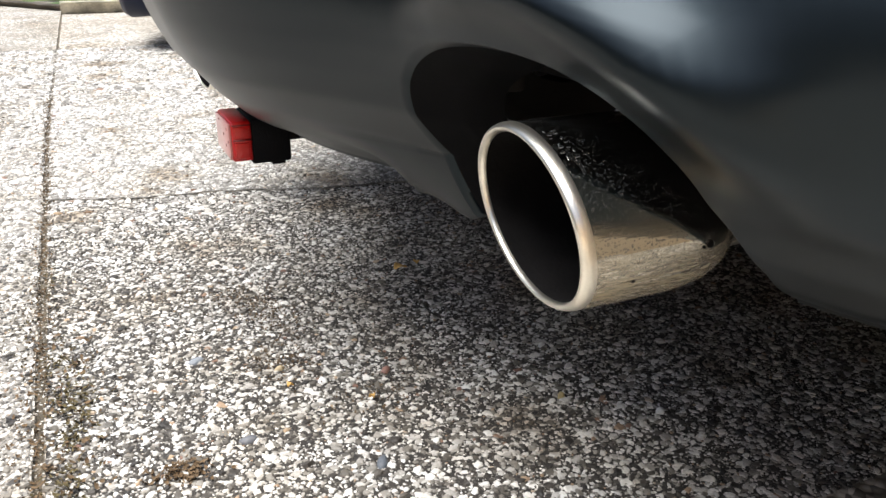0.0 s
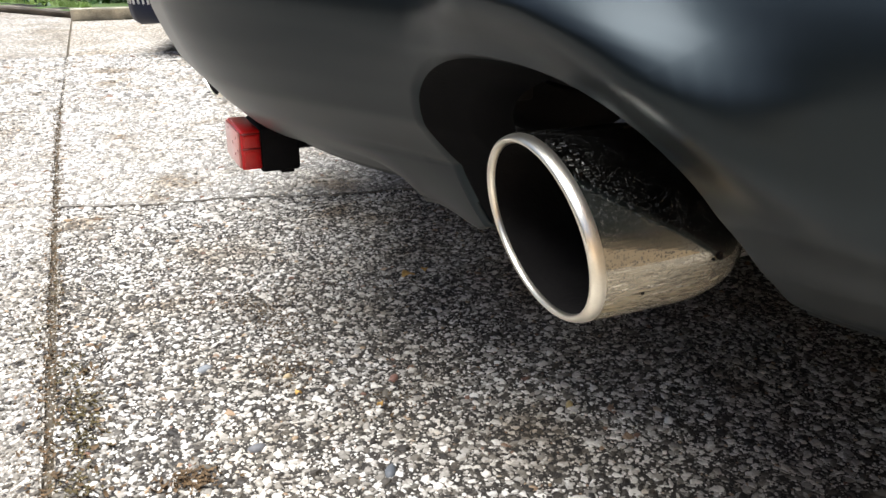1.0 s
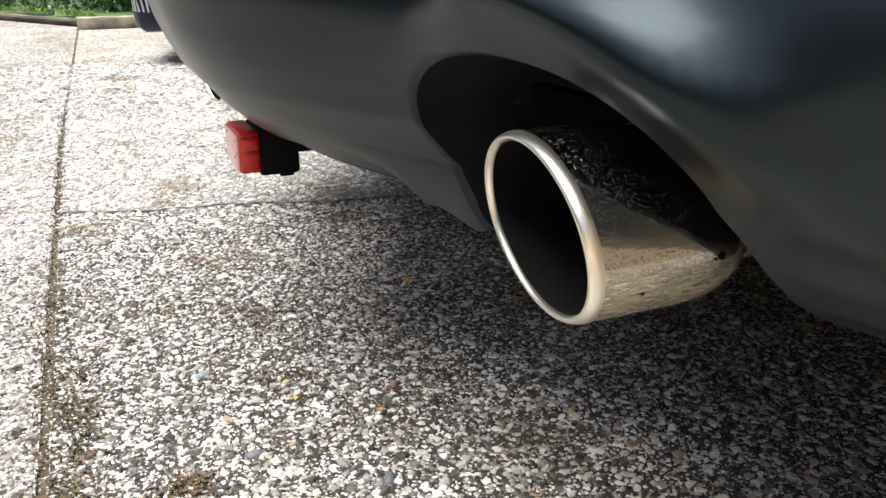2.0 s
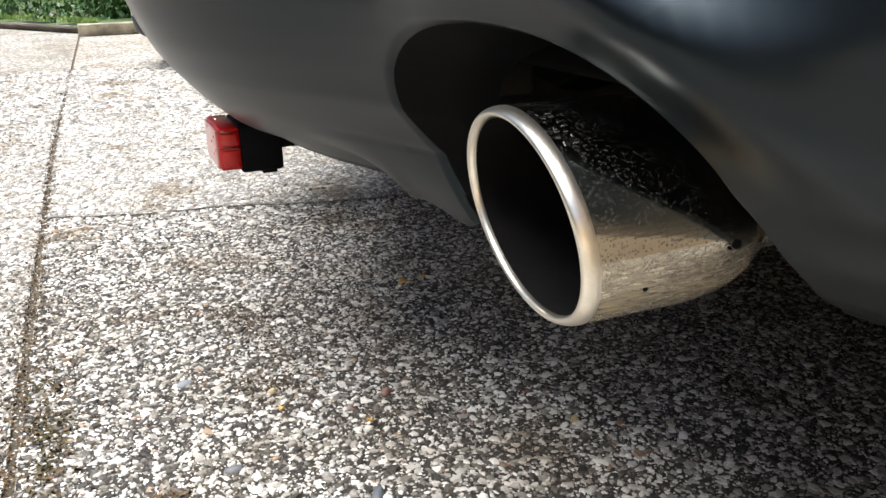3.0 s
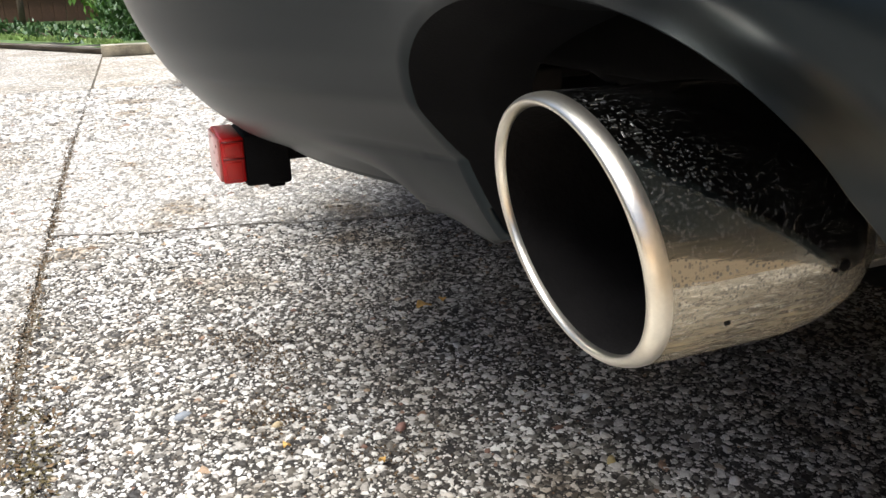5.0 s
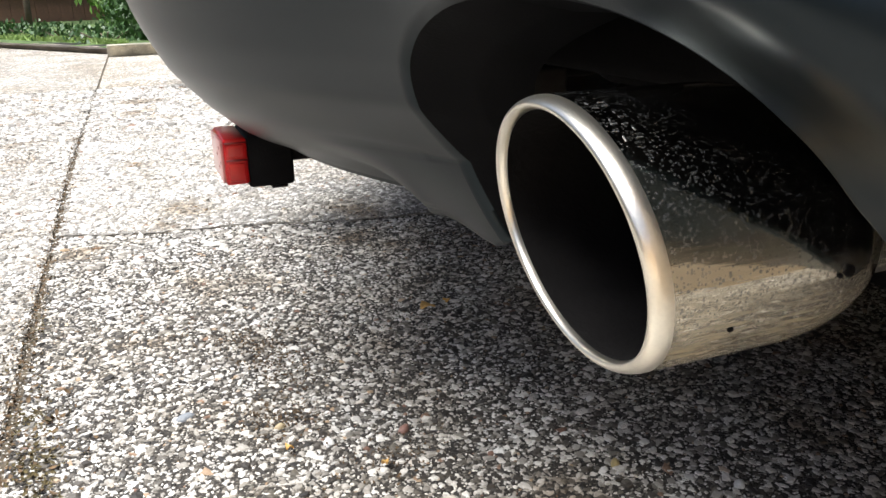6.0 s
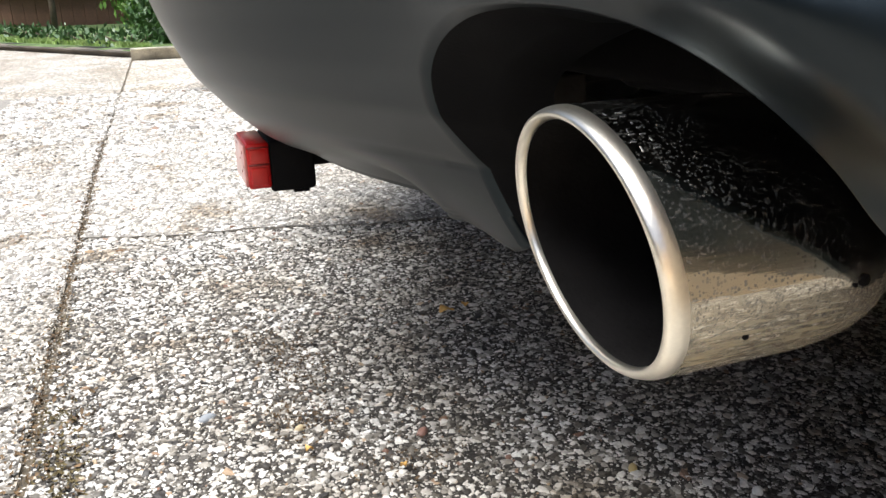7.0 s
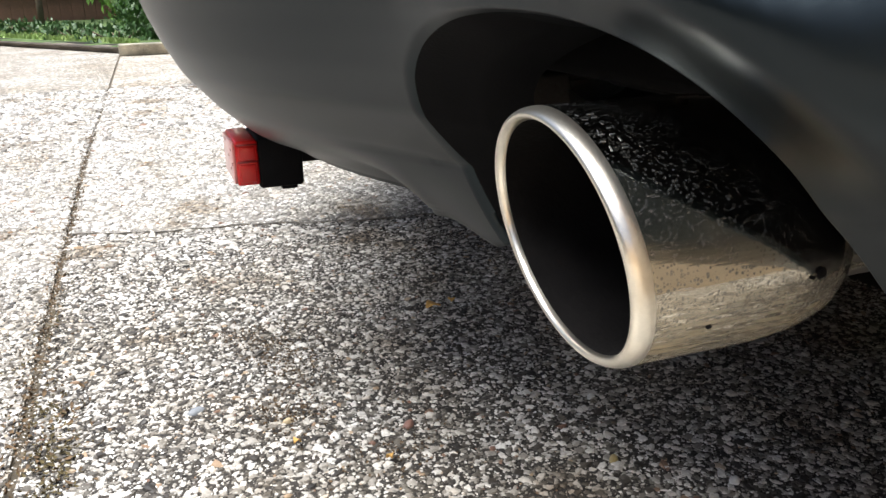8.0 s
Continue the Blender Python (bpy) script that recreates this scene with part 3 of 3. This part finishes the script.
sheet("pavement", slab_b[::-1], -0.0015, M_SLAB, "exposed aggregate concrete slab beyond the crack", "pavement")
sheet("pavement", slab_c, -0.0015, aggregate_material("greyer_aggregate_concrete", 1.3), "exposed aggregate concrete driveway beside the joint", "pavement")
sheet("pavement", [(1.61, -1.5), (8, -1.5), (8, 5.7), (1.61, 5.7)], 0.0, M_SLAB, "exposed aggregate concrete in front of the car", "pavement")
M_TAN = mat("worn_tan_concrete", (0.5, 0.41, 0.3), 0.9, 0, 0.3, 5, 0.4, 120)
sheet("pavement", [(-8, -2.6), (8, -2.6), (8, -1.53), (-8, -1.53)], 0.0, M_TAN, "sunlit worn tan concrete strip", "pavement")
sheet("pavement", [(-8, -14), (8, -14), (8, -2.66), (-8, -2.66)], 0.0, M_TAN, "sunlit worn tan concrete driveway", "pavement")

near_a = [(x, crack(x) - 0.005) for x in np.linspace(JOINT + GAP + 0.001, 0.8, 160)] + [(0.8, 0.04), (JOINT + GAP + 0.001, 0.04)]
sheet("cement_bed", near_a[::-1], 0.0, M_CEMENT_SHADED, "worn cement between the pebbles under the bumper, coloured dark for its shade", "pavement", thick=0.001)
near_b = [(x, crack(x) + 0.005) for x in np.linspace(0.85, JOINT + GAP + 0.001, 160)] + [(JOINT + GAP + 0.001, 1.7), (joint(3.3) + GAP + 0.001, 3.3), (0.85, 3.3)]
sheet("cement_bed", near_b[::-1], 0.0, M_CEMENT_SUNLIT, "worn cement between the pebbles beyond the crack, coloured pale for sunlight", "pavement", thick=0.001)
sheet("cement_bed", [(-0.95, 0.04), (JOINT - GAP - 0.002, 0.04), (JOINT - GAP - 0.002, 1.7), (joint(3.3) - GAP - 0.002, 3.3), (-0.95, 3.3)], 0.0, M_CEMENT_SUNLIT, "worn cement between the pebbles beside the joint, coloured pale for sunlight", "pavement", thick=0.001)


def stones(name, count_area, spacing, size, label, seed, material):
    """Rounded stones bedded close together in the slabs, as one mesh."""
    rng = np.random.default_rng(seed)
    x0, x1, y0, y1 = count_area
    nx, ny = int((x1 - x0) / spacing), int((y1 - y0) / (spacing * 0.87))
    gx, gy = np.meshgrid(np.arange(nx), np.arange(ny), indexing="ij")
    px = x0 + (gx + 0.5 * (gy % 2)).ravel() * spacing + rng.normal(0, spacing * 0.24, nx * ny)
    py = y0 + gy.ravel() * spacing * 0.87 + rng.normal(0, spacing * 0.24, nx * ny)
    keep = ((np.abs(px - joint(py)) > GAP + 0.002) | (rng.random(nx * ny) < 0.6)) & ((np.abs(py - crack(px)) > 0.0065) | (px < JOINT)) & (rng.random(nx * ny) < 0.95)
    px, py = px[keep], py[keep]
    n = len(px)
    r = np.clip(size * np.exp(rng.normal(0, 0.5, n)), size * 0.4, size * 3.0)
    r = np.where((np.abs(px - joint(py)) < GAP + 0.002) | ((np.abs(py - crack(px)) < 0.009) & (px > JOINT)), np.minimum(r, size * 0.7), r)
    asp = rng.uniform(0.55, 1.0, n)
    turn = rng.uniform(0, math.pi, n)
    high = r * rng.uniform(0.15, 0.5, n) * np.sqrt(asp)
    lean = rng.normal(0, 0.22, (n, 2))
    k = 5
    ang = np.arange(k) * 2 * math.pi / k
    wob = rng.uniform(0.5, 1.3, (n, k))
    verts = np.zeros((n, 2 * k + 1, 3))
    for row, (f, h) in enumerate(((1.0, -0.1), (0.74, 0.72))):
        lx = np.cos(ang)[None] * wob * f * r[:, None]
        ly = np.sin(ang)[None] * wob * f * (r * asp)[:, None]
        verts[:, row * k:(row + 1) * k, 0] = px[:, None] + lx * np.cos(turn)[:, None] - ly * np.sin(turn)[:, None]
        verts[:, row * k:(row + 1) * k, 1] = py[:, None] + lx * np.sin(turn)[:, None] + ly * np.cos(turn)[:, None]
        verts[:, row * k:(row + 1) * k, 2] = (h * high)[:, None] + (lx * lean[:, :1] + ly * lean[:, 1:]) * (0.6 if row else 0.0)
    verts[:, 2 * k] = np.stack([px, py, high], 1)
    face = []
    for i in range(k):
        j = (i + 1) % k
        face += [(i, j, k + j), (i, k + j, k + i), (k + i, k + j, 2 * k)]
    faces = (np.array(face)[None] + (np.arange(n) * (2 * k + 1))[:, None, None]).reshape(-1, 3)
    me = bpy.data.meshes.new(name)
    me.vertices.add(n * (2 * k + 1))
    me.vertices.foreach_set("co", verts.reshape(-1))
    me.loops.add(faces.size)
    me.loops.foreach_set("vertex_index", faces.reshape(-1).astype(np.int32))
    me.polygons.add(len(faces))
    me.polygons.foreach_set("loop_start", np.arange(0, faces.size, 3, dtype=np.int32))
    me.update(calc_edges=True)
    me.validate()
    me.materials.append(material)
    me.shade_flat()
    ob = new(name, me)
    ob.matrix_world = LOCAL
    return tagged(ob, label, "pebbles", "", "stuff")


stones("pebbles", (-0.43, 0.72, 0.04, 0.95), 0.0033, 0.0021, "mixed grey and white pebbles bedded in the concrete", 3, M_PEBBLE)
stones("pebbles", (-0.6, 0.5, 2.0, 3.3), 0.0085, 0.005, "mixed grey and white pebbles in the distant concrete", 6, M_PEBBLE_SUNLIT)
stones("pebbles", (-0.5, 0.6, 0.95, 2.0), 0.0055, 0.0032, "mixed grey and white pebbles bedded in the farther concrete", 4, M_PEBBLE_SUNLIT)


def flakes(name, spots, material, label, category, seed):
    """Small bent bits of dry leaf and grit, scattered round the spots (x, y, spread x, spread y, count, size)."""
    rng = random.Random(seed)
    bm = bmesh.new()
    for x, y, sx, sy, count, size in spots:
        for _ in range(count):
            m = Matrix.Translation((x + rng.gauss(0, sx), y + rng.gauss(0, sy), 0.0015 + rng.random() * 0.003)) @ Euler((rng.gauss(0, 0.35), rng.gauss(0, 0.35), rng.random() * 6.3)).to_matrix().to_4x4()
            l, w = size * rng.uniform(0.5, 1.4), size * rng.uniform(0.2, 0.6)
            pts = [(-l, 0, 0.001), (-l * 0.3, w, 0), (l * 0.5, w * 0.8, 0.0008), (l, 0, 0.0015), (l * 0.4, -w, 0), (-l * 0.4, -w * 0.9, 0.0006)]
            mid = bm.verts.new(m @ Vector((0, 0, -0.0008)))
            vs = [bm.verts.new(m @ Vector(p)) for p in pts]
            for i in range(6):
                bm.faces.new((mid, vs[i], vs[(i + 1) % 6]))
    ob = new(name, finish(bm, name, material))
    ob.matrix_world = LOCAL
    return tagged(ob, label, category, "", "stuff")


joint_bits = [(JOINT, 0.2 + 0.05 * i, 0.007, 0.03, 18, 0.003) for i in range(40)] + [(JOINT + 0.03, 0.5, 0.018, 0.1, 110, 0.0035), (JOINT + 0.02, 0.3, 0.015, 0.06, 80, 0.0035), (JOINT - 0.015, 0.4, 0.008, 0.15, 70, 0.003),
              (-0.135, 0.278, 0.014, 0.008, 150, 0.003), (-0.015, 0.6, 0.03, 0.03, 160, 0.0016), (0.0, 0.535, 0.018, 0.035, 260, 0.0018), (-0.02, 0.43, 0.022, 0.022, 220, 0.0018), (-0.06, 0.64, 0.03, 0.03, 90, 0.0016), (0.05, 0.33, 0.03, 0.02, 90, 0.0018)]
flakes("leaf_litter", joint_bits, mat("leaf_litter", (0.1, 0.062, 0.03), 0.85, 0, 0.6, 120, 0.3, 500), "brown leaf bits and grit along the concrete joint", "litter", 5)


moss_spots = [(-0.213, 0.44, 0.012, 0.03, 150, 0.0026), (-0.216, 0.37, 0.01, 0.02, 90, 0.0026), (-0.222, 0.3, 0.01, 0.02, 90, 0.0026), (-0.225, 0.52, 0.01, 0.03, 80, 0.0024), (-0.27, 0.6, 0.015, 0.08, 60, 0.0024), (-0.236, 0.75, 0.006, 0.1, 70, 0.0024)]
flakes("moss", moss_spots, mat("moss_and_dirt", (0.085, 0.066, 0.028), 0.95, 0, 0.6, 90, 0.5, 500), "olive brown moss and dirt beside the concrete joint", "moss", 8)


# ---- far end of the driveway ----
def moved(ob, m=None):
    ob.matrix_world = m or LOCAL
    return ob


def build_kerb(name, a, b, w, h, label, material):
    """A worn concrete kerb from a to b."""
    a, b = Vector((*a, 0)), Vector((*b, 0))
    d = (b - a).normalized()
    sd = Vector((-d.y, d.x, 0))
    n = max(6, int((b - a).length / 0.08))
    rows = []
    for i in range(n + 1):
        p = a.lerp(b, i / n)
        j = 0.006 * noise.noise(p * 6)
        rows.append([p + sd * u + Vector((0, 0, v)) for u, v in ((0, -0.02), (j, h * 0.6), (0.012 + j, h * 0.93 + j), (0.03, h + j), (w - 0.02, h), (w, h * 0.9), (w, -0.02))])
    ob = new(name, finish(rings(rows, True, (True, True)), name, material))
    return moved(tagged(ob, label, "kerb", "", "structure"))


KERB_L = 5.05
build_kerb("kerb", (2.6, KERB_L), (joint(5.05), KERB_L), -0.14, 0.064, "pale sandy concrete kerb stained dark at the driveway's end", M_KERB)
build_kerb("kerb", (joint(5.3) - 0.0, 5.3), (-4.03, 11.85), -0.22, 0.03, "low dirty brown-grey concrete gutter kerb along the lawn", mat("dirty_gutter_concrete", (0.17, 0.145, 0.12), 0.95, 0, 0.6, 4, 0.4, 90))


def lawn_blades(area, count, seed):
    rng = np.random.default_rng(seed)
    bm = bmesh.new()
    for _ in range(count):
        f = rng.random()
        x = -0.06 - 3.6 * f
        y = 5.62 + 6.12 * f + rng.random() * area * (0.1 + 0.9 * f)
        h, a = 0.015 + 0.025 * rng.random(), rng.random() * 6.28
        dx, dy = 0.006 * math.cos(a), 0.006 * math.sin(a)
        bm.faces.new([bm.verts.new(p) for p in ((x - dx, y - dy, 0.03), (x + dx, y + dy, 0.03), (x + 4 * dy * rng.random(), y + 4 * dx * rng.random(), 0.03 + h))])
    ob = new("grass", finish(bm, "grass", M_GRASS))
    return moved(tagged(ob, "bright green mown lawn strip behind the kerb", "grass", "", "stuff"))


sheet("lawn", [(JOINT + 0.2, KERB_L + 0.16), (2.6, KERB_L + 0.16), (12, KERB_L + 0.16), (12, 40), (-30, 40), (-12.5, 26.6)], 0.03, M_LAWN, "green lawn beyond the driveway", "lawn")
lawn_blades(1.6, 16000, 11)


def leaf_cloud(clumps, leaf, count, seed):
    """Many small leaves in uneven clumps (x, y, z, rx, ry, rz)."""
    rng = np.random.default_rng(seed)
    bm = bmesh.new()
    for cx, cy, cz, rx, ry, rz in clumps:
        for _ in range(count):
            v = rng.normal(0, 1, 3)
            v /= np.linalg.norm(v)
            k = 0.55 + 0.5 * rng.random()
            k *= 1 + 0.25 * noise.noise(Vector((v[0] * 3 + cx, v[1] * 3, v[2] * 3 + seed)))
            c = Vector((cx + rx * v[0] * k, cy + ry * v[1] * k, max(0.03, cz + rz * v[2] * k)))
            m = Matrix.Translation(c) @ Euler(tuple(rng.uniform(0, 6.28, 3))).to_matrix().to_4x4()
            l = leaf * (0.6 + 0.8 * rng.random())
            bm.faces.new([bm.verts.new(m @ Vector(p)) for p in ((-l, 0, 0), (0, -l * 0.45, l * 0.12), (l, 0, 0), (0, l * 0.45, l * 0.12))])
    return bm


def build_bush(x, y, clumps, leaf, count, label, seed, material, tall=1.0):
    b = thing("bush", CAR @ pose(x, y, 0), label, "bush", "garden shrubs")
    part("crown", leaf_cloud(clumps, leaf, count, seed), material, b)
    for i in range(4):
        a = i * 1.6 + seed
        part("stem", tube([(0, 0, -0.02), (0.06 * math.cos(a), 0.06 * math.sin(a), 0.2 * tall), (0.16 * math.cos(a), 0.16 * math.sin(a), 0.5 * tall)], 0.014 * min(1.0, tall + 0.15), 7), M_BARK, b)
    return b


M_LEAF_LIGHT = mat("light_green_leaf", (0.12, 0.24, 0.04), 0.5, 0, 0.45, 5, 0.0, 100)
build_bush(0.42, 6.3, [(0, 0, 0.2, 0.5, 0.4, 0.3), (0.55, 0.1, 0.25, 0.5, 0.4, 0.35), (-0.1, 0.1, 0.55, 0.5, 0.45, 0.35), (0.4, 0.2, 0.8, 0.7, 0.5, 0.5)], 0.03, 1500, "dense dark green bush behind the kerb", 21, M_LEAF)
build_bush(0.12, 8.2, [(0, 0, 0.22, 0.4, 0.3, 0.3), (-0.15, 0.2, 0.5, 0.45, 0.4, 0.35), (0.25, 0.2, 0.4, 0.4, 0.4, 0.4)], 0.034, 1300, "light green leafy bush by the fence", 22, M_LEAF_LIGHT)
build_bush(0.2, 7.0, [(0, 0, 0.2, 0.42, 0.35, 0.28), (0.3, 0.1, 0.5, 0.45, 0.4, 0.4), (0.05, 0.1, 0.75, 0.4, 0.4, 0.35)], 0.022, 2600, "large dark green bush over the kerb", 23, M_LEAF)
for i in range(9):
    f = i / 8
    x, y = -0.2 - 2.4 * f, 6.15 + 5.1 * f
    build_bush(x, y, [(0, 0, 0.06, 0.26, 0.16, 0.08), (0.2, 0.05, 0.07, 0.2, 0.16, 0.08)], 0.025, 130, "low green border plant in front of the fence", 30 + i, M_LEAF, 0.2)


def build_tree(x, y, seed):
    t = thing("tree", CAR @ pose(x, y, 0), "thin pale-trunked young tree in front of the fence", "tree")
    part("trunk", tube([(0, 0, -0.02), (0.01, 0, 0.3), (-0.01, 0.01, 0.6), (0.02, 0, 1.2), (0, 0, 1.9)], 0.035, 9), M_BARK, t)
    for i in range(5):
        a = seed + i * 1.3
        part("limb", tube([(0, 0, 0.35 + 0.2 * i), (0.15 * math.cos(a), 0.15 * math.sin(a), 0.6 + 0.2 * i), (0.4 * math.cos(a), 0.4 * math.sin(a), 1.0 + 0.22 * i)], 0.012, 7), M_BARK, t)
    part("crown", leaf_cloud([(0, 0, 1.7, 0.8, 0.8, 0.5), (0.3, 0, 1.3, 0.5, 0.5, 0.35)], 0.05, 700, seed), M_LEAF_LIGHT, t)


build_tree(-1.05, 10.4, 3)


def build_fence(a, b, height, label, width=0.14):
    """Upright boards on two rails."""
    a, b = Vector((*a, 0)), Vector((*b, 0))
    n = int((b - a).length / (width + 0.001))
    d = (b - a).normalized()
    f = thing("fence", CAR @ Matrix.Translation(a) @ d.to_track_quat("X", "Z").to_matrix().to_4x4(), label, "fence", "", "structure")
    me = finish(box(-width / 2, width / 2, -0.01, 0.01, 0.02, height, 0.003, 1), "board", M_FENCE, False)
    for i in range(n):
        ob = new("board", me)
        ob.parent = f
        ob.matrix_basis = pose((i + 0.5) * (width + 0.001), 0.004 * math.sin(i * 2.3), 0.012 * math.sin(i * 7.1), 0, 0, 0)
    for z in (0.4, height - 0.35):
        part("rail", box(0, (b - a).length, 0.012, 0.06, z, z + 0.08, 0.004), M_FENCE, f, smooth=False)
    return f


build_fence((6, 10.9), (-1.6, 11.4), 1.8, "weathered brown timber paling fence behind the shrubs")
build_fence((-1.6, 11.4), (-9.5, 15.5), 1.8, "weathered brown timber paling fence along the lawn")


# ---- the car parked beside ----
def build_neighbour():
    c = thing("car", CAR @ pose(0.05, 3.42, -0.015, 0, 0, -20), "dark blue car with a ribbed lower bumper, parked beside", "car")
    part("rear_bumper", loft([(0.02, 0.5, 0.16, 0.5, 0.1), (0.05, 0.7, 0.14, 0.56, 0.1), (0.1, 0.8, 0.135, 0.6, 0.1), (0.25, 0.87, 0.15, 0.62, 0.08), (0.4, 0.88, 0.2, 0.62, 0.05)]), M_BLUE, c)
    part("body", loft([(0.2, 0.78, 0.3, 0.95, 0.1), (0.5, 0.88, 0.24, 1.0, 0.1), (3.0, 0.88, 0.24, 0.98, 0.1), (4.2, 0.7, 0.28, 0.7, 0.1)]), M_BLUE, c)
    part("cabin", loft([(0.3, 0.66, 0.95, 1.05, 0.03), (0.8, 0.62, 0.95, 1.42, 0.14), (2.0, 0.62, 0.95, 1.42, 0.14), (2.8, 0.68, 0.95, 1.0, 0.02)]), M_GLASS, c, "dark tinted windows")
    for i in range(9):
        row = []
        for z, d in ((0.5, 0.0), (0.42, 0.006), (0.32, 0.018), (0.22, 0.034)):
            x = 0.03 + 0.021 * i + d
            row.append((x, MID - float(np.interp(x, [0.02, 0.05, 0.1, 0.25, 0.4], [0.5, 0.7, 0.8, 0.87, 0.88])), z))
        part("rib", tube(row, 0.0055, 8), M_ALLOY, c, "pale grey bumper rib")
    for side in (-1, 1):
        for x in (0.85, 3.4):
            wheel_parts(c, x, MID + side * 0.78, side)


build_neighbour()


# ---- unseen walls that close the place and shape its reflections ----
def plain_wall(name, a, b, height, material, label):
    a, b = Vector((*a, 0)), Vector((*b, 0))
    d = (b - a).normalized()
    ob = new(name, finish(box(0, (b - a).length, 0, 0.2, -0.05, height), name, material, False))
    ob.matrix_world = CAR @ Matrix.Translation(a) @ d.to_track_quat("X", "Z").to_matrix().to_4x4()
    return tagged(ob, label, "wall", "", "structure")


M_CREAM = mat("tan_rendered_wall", (0.74, 0.59, 0.42), 0.9, 0, 0.15, 3, 0.3, 60)
plain_wall("wall_south", (-9, -6.2), (0.2, -6.2), 2.7, M_CREAM, "plain tan rendered wall behind the driveway")
plain_wall("wall_house_end", (0.2, -6.2), (0.2, -0.62), 2.7, M_CREAM, "plain sunlit tan rendered house wall")
# Unseen wall, added to shape what the chrome and bumper reflect
plain_wall("wall_side_added", (0.2, -0.82), (9, -0.82), 2.7, M_CREAM, "plain tan rendered wall added unseen close beside the car for its reflection")
# Added out of view: blocks low sky and darkens the bumper's reflections
plain_wall("wall_west", (-7.5, 20), (-7.5, -6), 3.2, M_DIM_WALL, "plain dark green wall added out of view to dim the low sky")


# ---- single leaves and odd stones ----
def build_leaf(x, y, size, turn, label, material):
    n = 9
    rows = []
    for i in range(n):
        f = i / (n - 1)
        w = size * 0.36 * math.sin(math.pi * min(1, f * 0.96 + 0.03)) ** 0.8
        rows.append([(size * (f - 0.5), w * k, 0.004 + 0.25 * abs(k) * w + 0.003 * math.sin(f * 5)) for k in (-1, -0.5, 0, 0.5, 1)])
    bm = rings(rows, False)
    bmesh.ops.solidify(bm, geom=bm.faces[:], thickness=0.0005)
    ob = new("dry_leaf", finish(bm, "dry_leaf", material))
    ob.matrix_world = CAR @ pose(x, y, 0.003, 4, -3, turn)
    return tagged(ob, label, "leaf", "fallen leaves")


def build_stone(x, y, r, asp, turn, color, label):
    n = 12
    rows = []
    for f, h in ((1.0, -0.002), (0.95, 0.0015), (0.75, 0.0035), (0.4, 0.0045), (0.02, 0.0048)):
        rows.append([(r * f * math.cos(a) * (1 + 0.12 * math.sin(3 * a + x * 90)), r * asp * f * math.sin(a) * (1 + 0.1 * math.sin(2 * a)), h) for a in (2 * math.pi * k / n for k in range(n))])
    ob = new("stone", finish(rings(rows, True, (True, True)), "stone", mat("stone_" + label.split()[0], color, 0.6, 0, 0.25, 120, 0.3, 700, dist=0.0006)))
    ob.matrix_world = CAR @ pose(x, y, -0.0006, 0, 0, turn)
    return tagged(ob, label, "stone", "larger stones")


build_leaf(0.189, 0.606, 0.022, 20, "small curled yellow-brown leaf on the concrete", M_DEADLEAF)
build_leaf(0.215, 0.614, 0.013, 70, "small broken yellow-brown leaf on the concrete", M_DEADLEAF)
build_leaf(-0.02, 0.371, 0.009, 40, "tiny orange leaf scrap on the concrete", M_DEADLEAF)
build_leaf(0.045, 0.318, 0.008, 100, "tiny orange leaf scrap on the concrete", M_DEADLEAF)
build_stone(-0.096, 0.467, 0.01, 0.6, 20, (0.2, 0.215, 0.235), "blue grey flat stone set in the concrete")
build_stone(0.021, 0.224, 0.01, 0.5, 60, (0.1, 0.11, 0.125), "dark blue grey flat stone set in the concrete")
build_stone(-0.075, 0.303, 0.009, 0.6, 0, (0.12, 0.12, 0.13), "charcoal flat stone set in the concrete")
build_stone(0.285, 0.19, 0.0055, 0.8, 30, (0.75, 0.74, 0.71), "white rounded stone set in the concrete")
build_stone(0.013, 0.373, 0.0065, 0.75, 80, (0.78, 0.77, 0.74), "pale rounded stone set in the concrete")
build_stone(0.251, 0.348, 0.0045, 0.8, 10, (0.76, 0.75, 0.72), "bright rounded stone set in the concrete")
build_stone(0.078, 0.368, 0.0075, 0.6, 40, (0.26, 0.14, 0.11), "reddish brown stone set in the concrete")
build_stone(-0.02, 0.416, 0.006, 0.6, 15, (0.45, 0.36, 0.22), "tan oval stone set in the concrete")
build_stone(0.215, 0.251, 0.0065, 0.6, 50, (0.4, 0.31, 0.14), "yellowish stone set in the concrete")
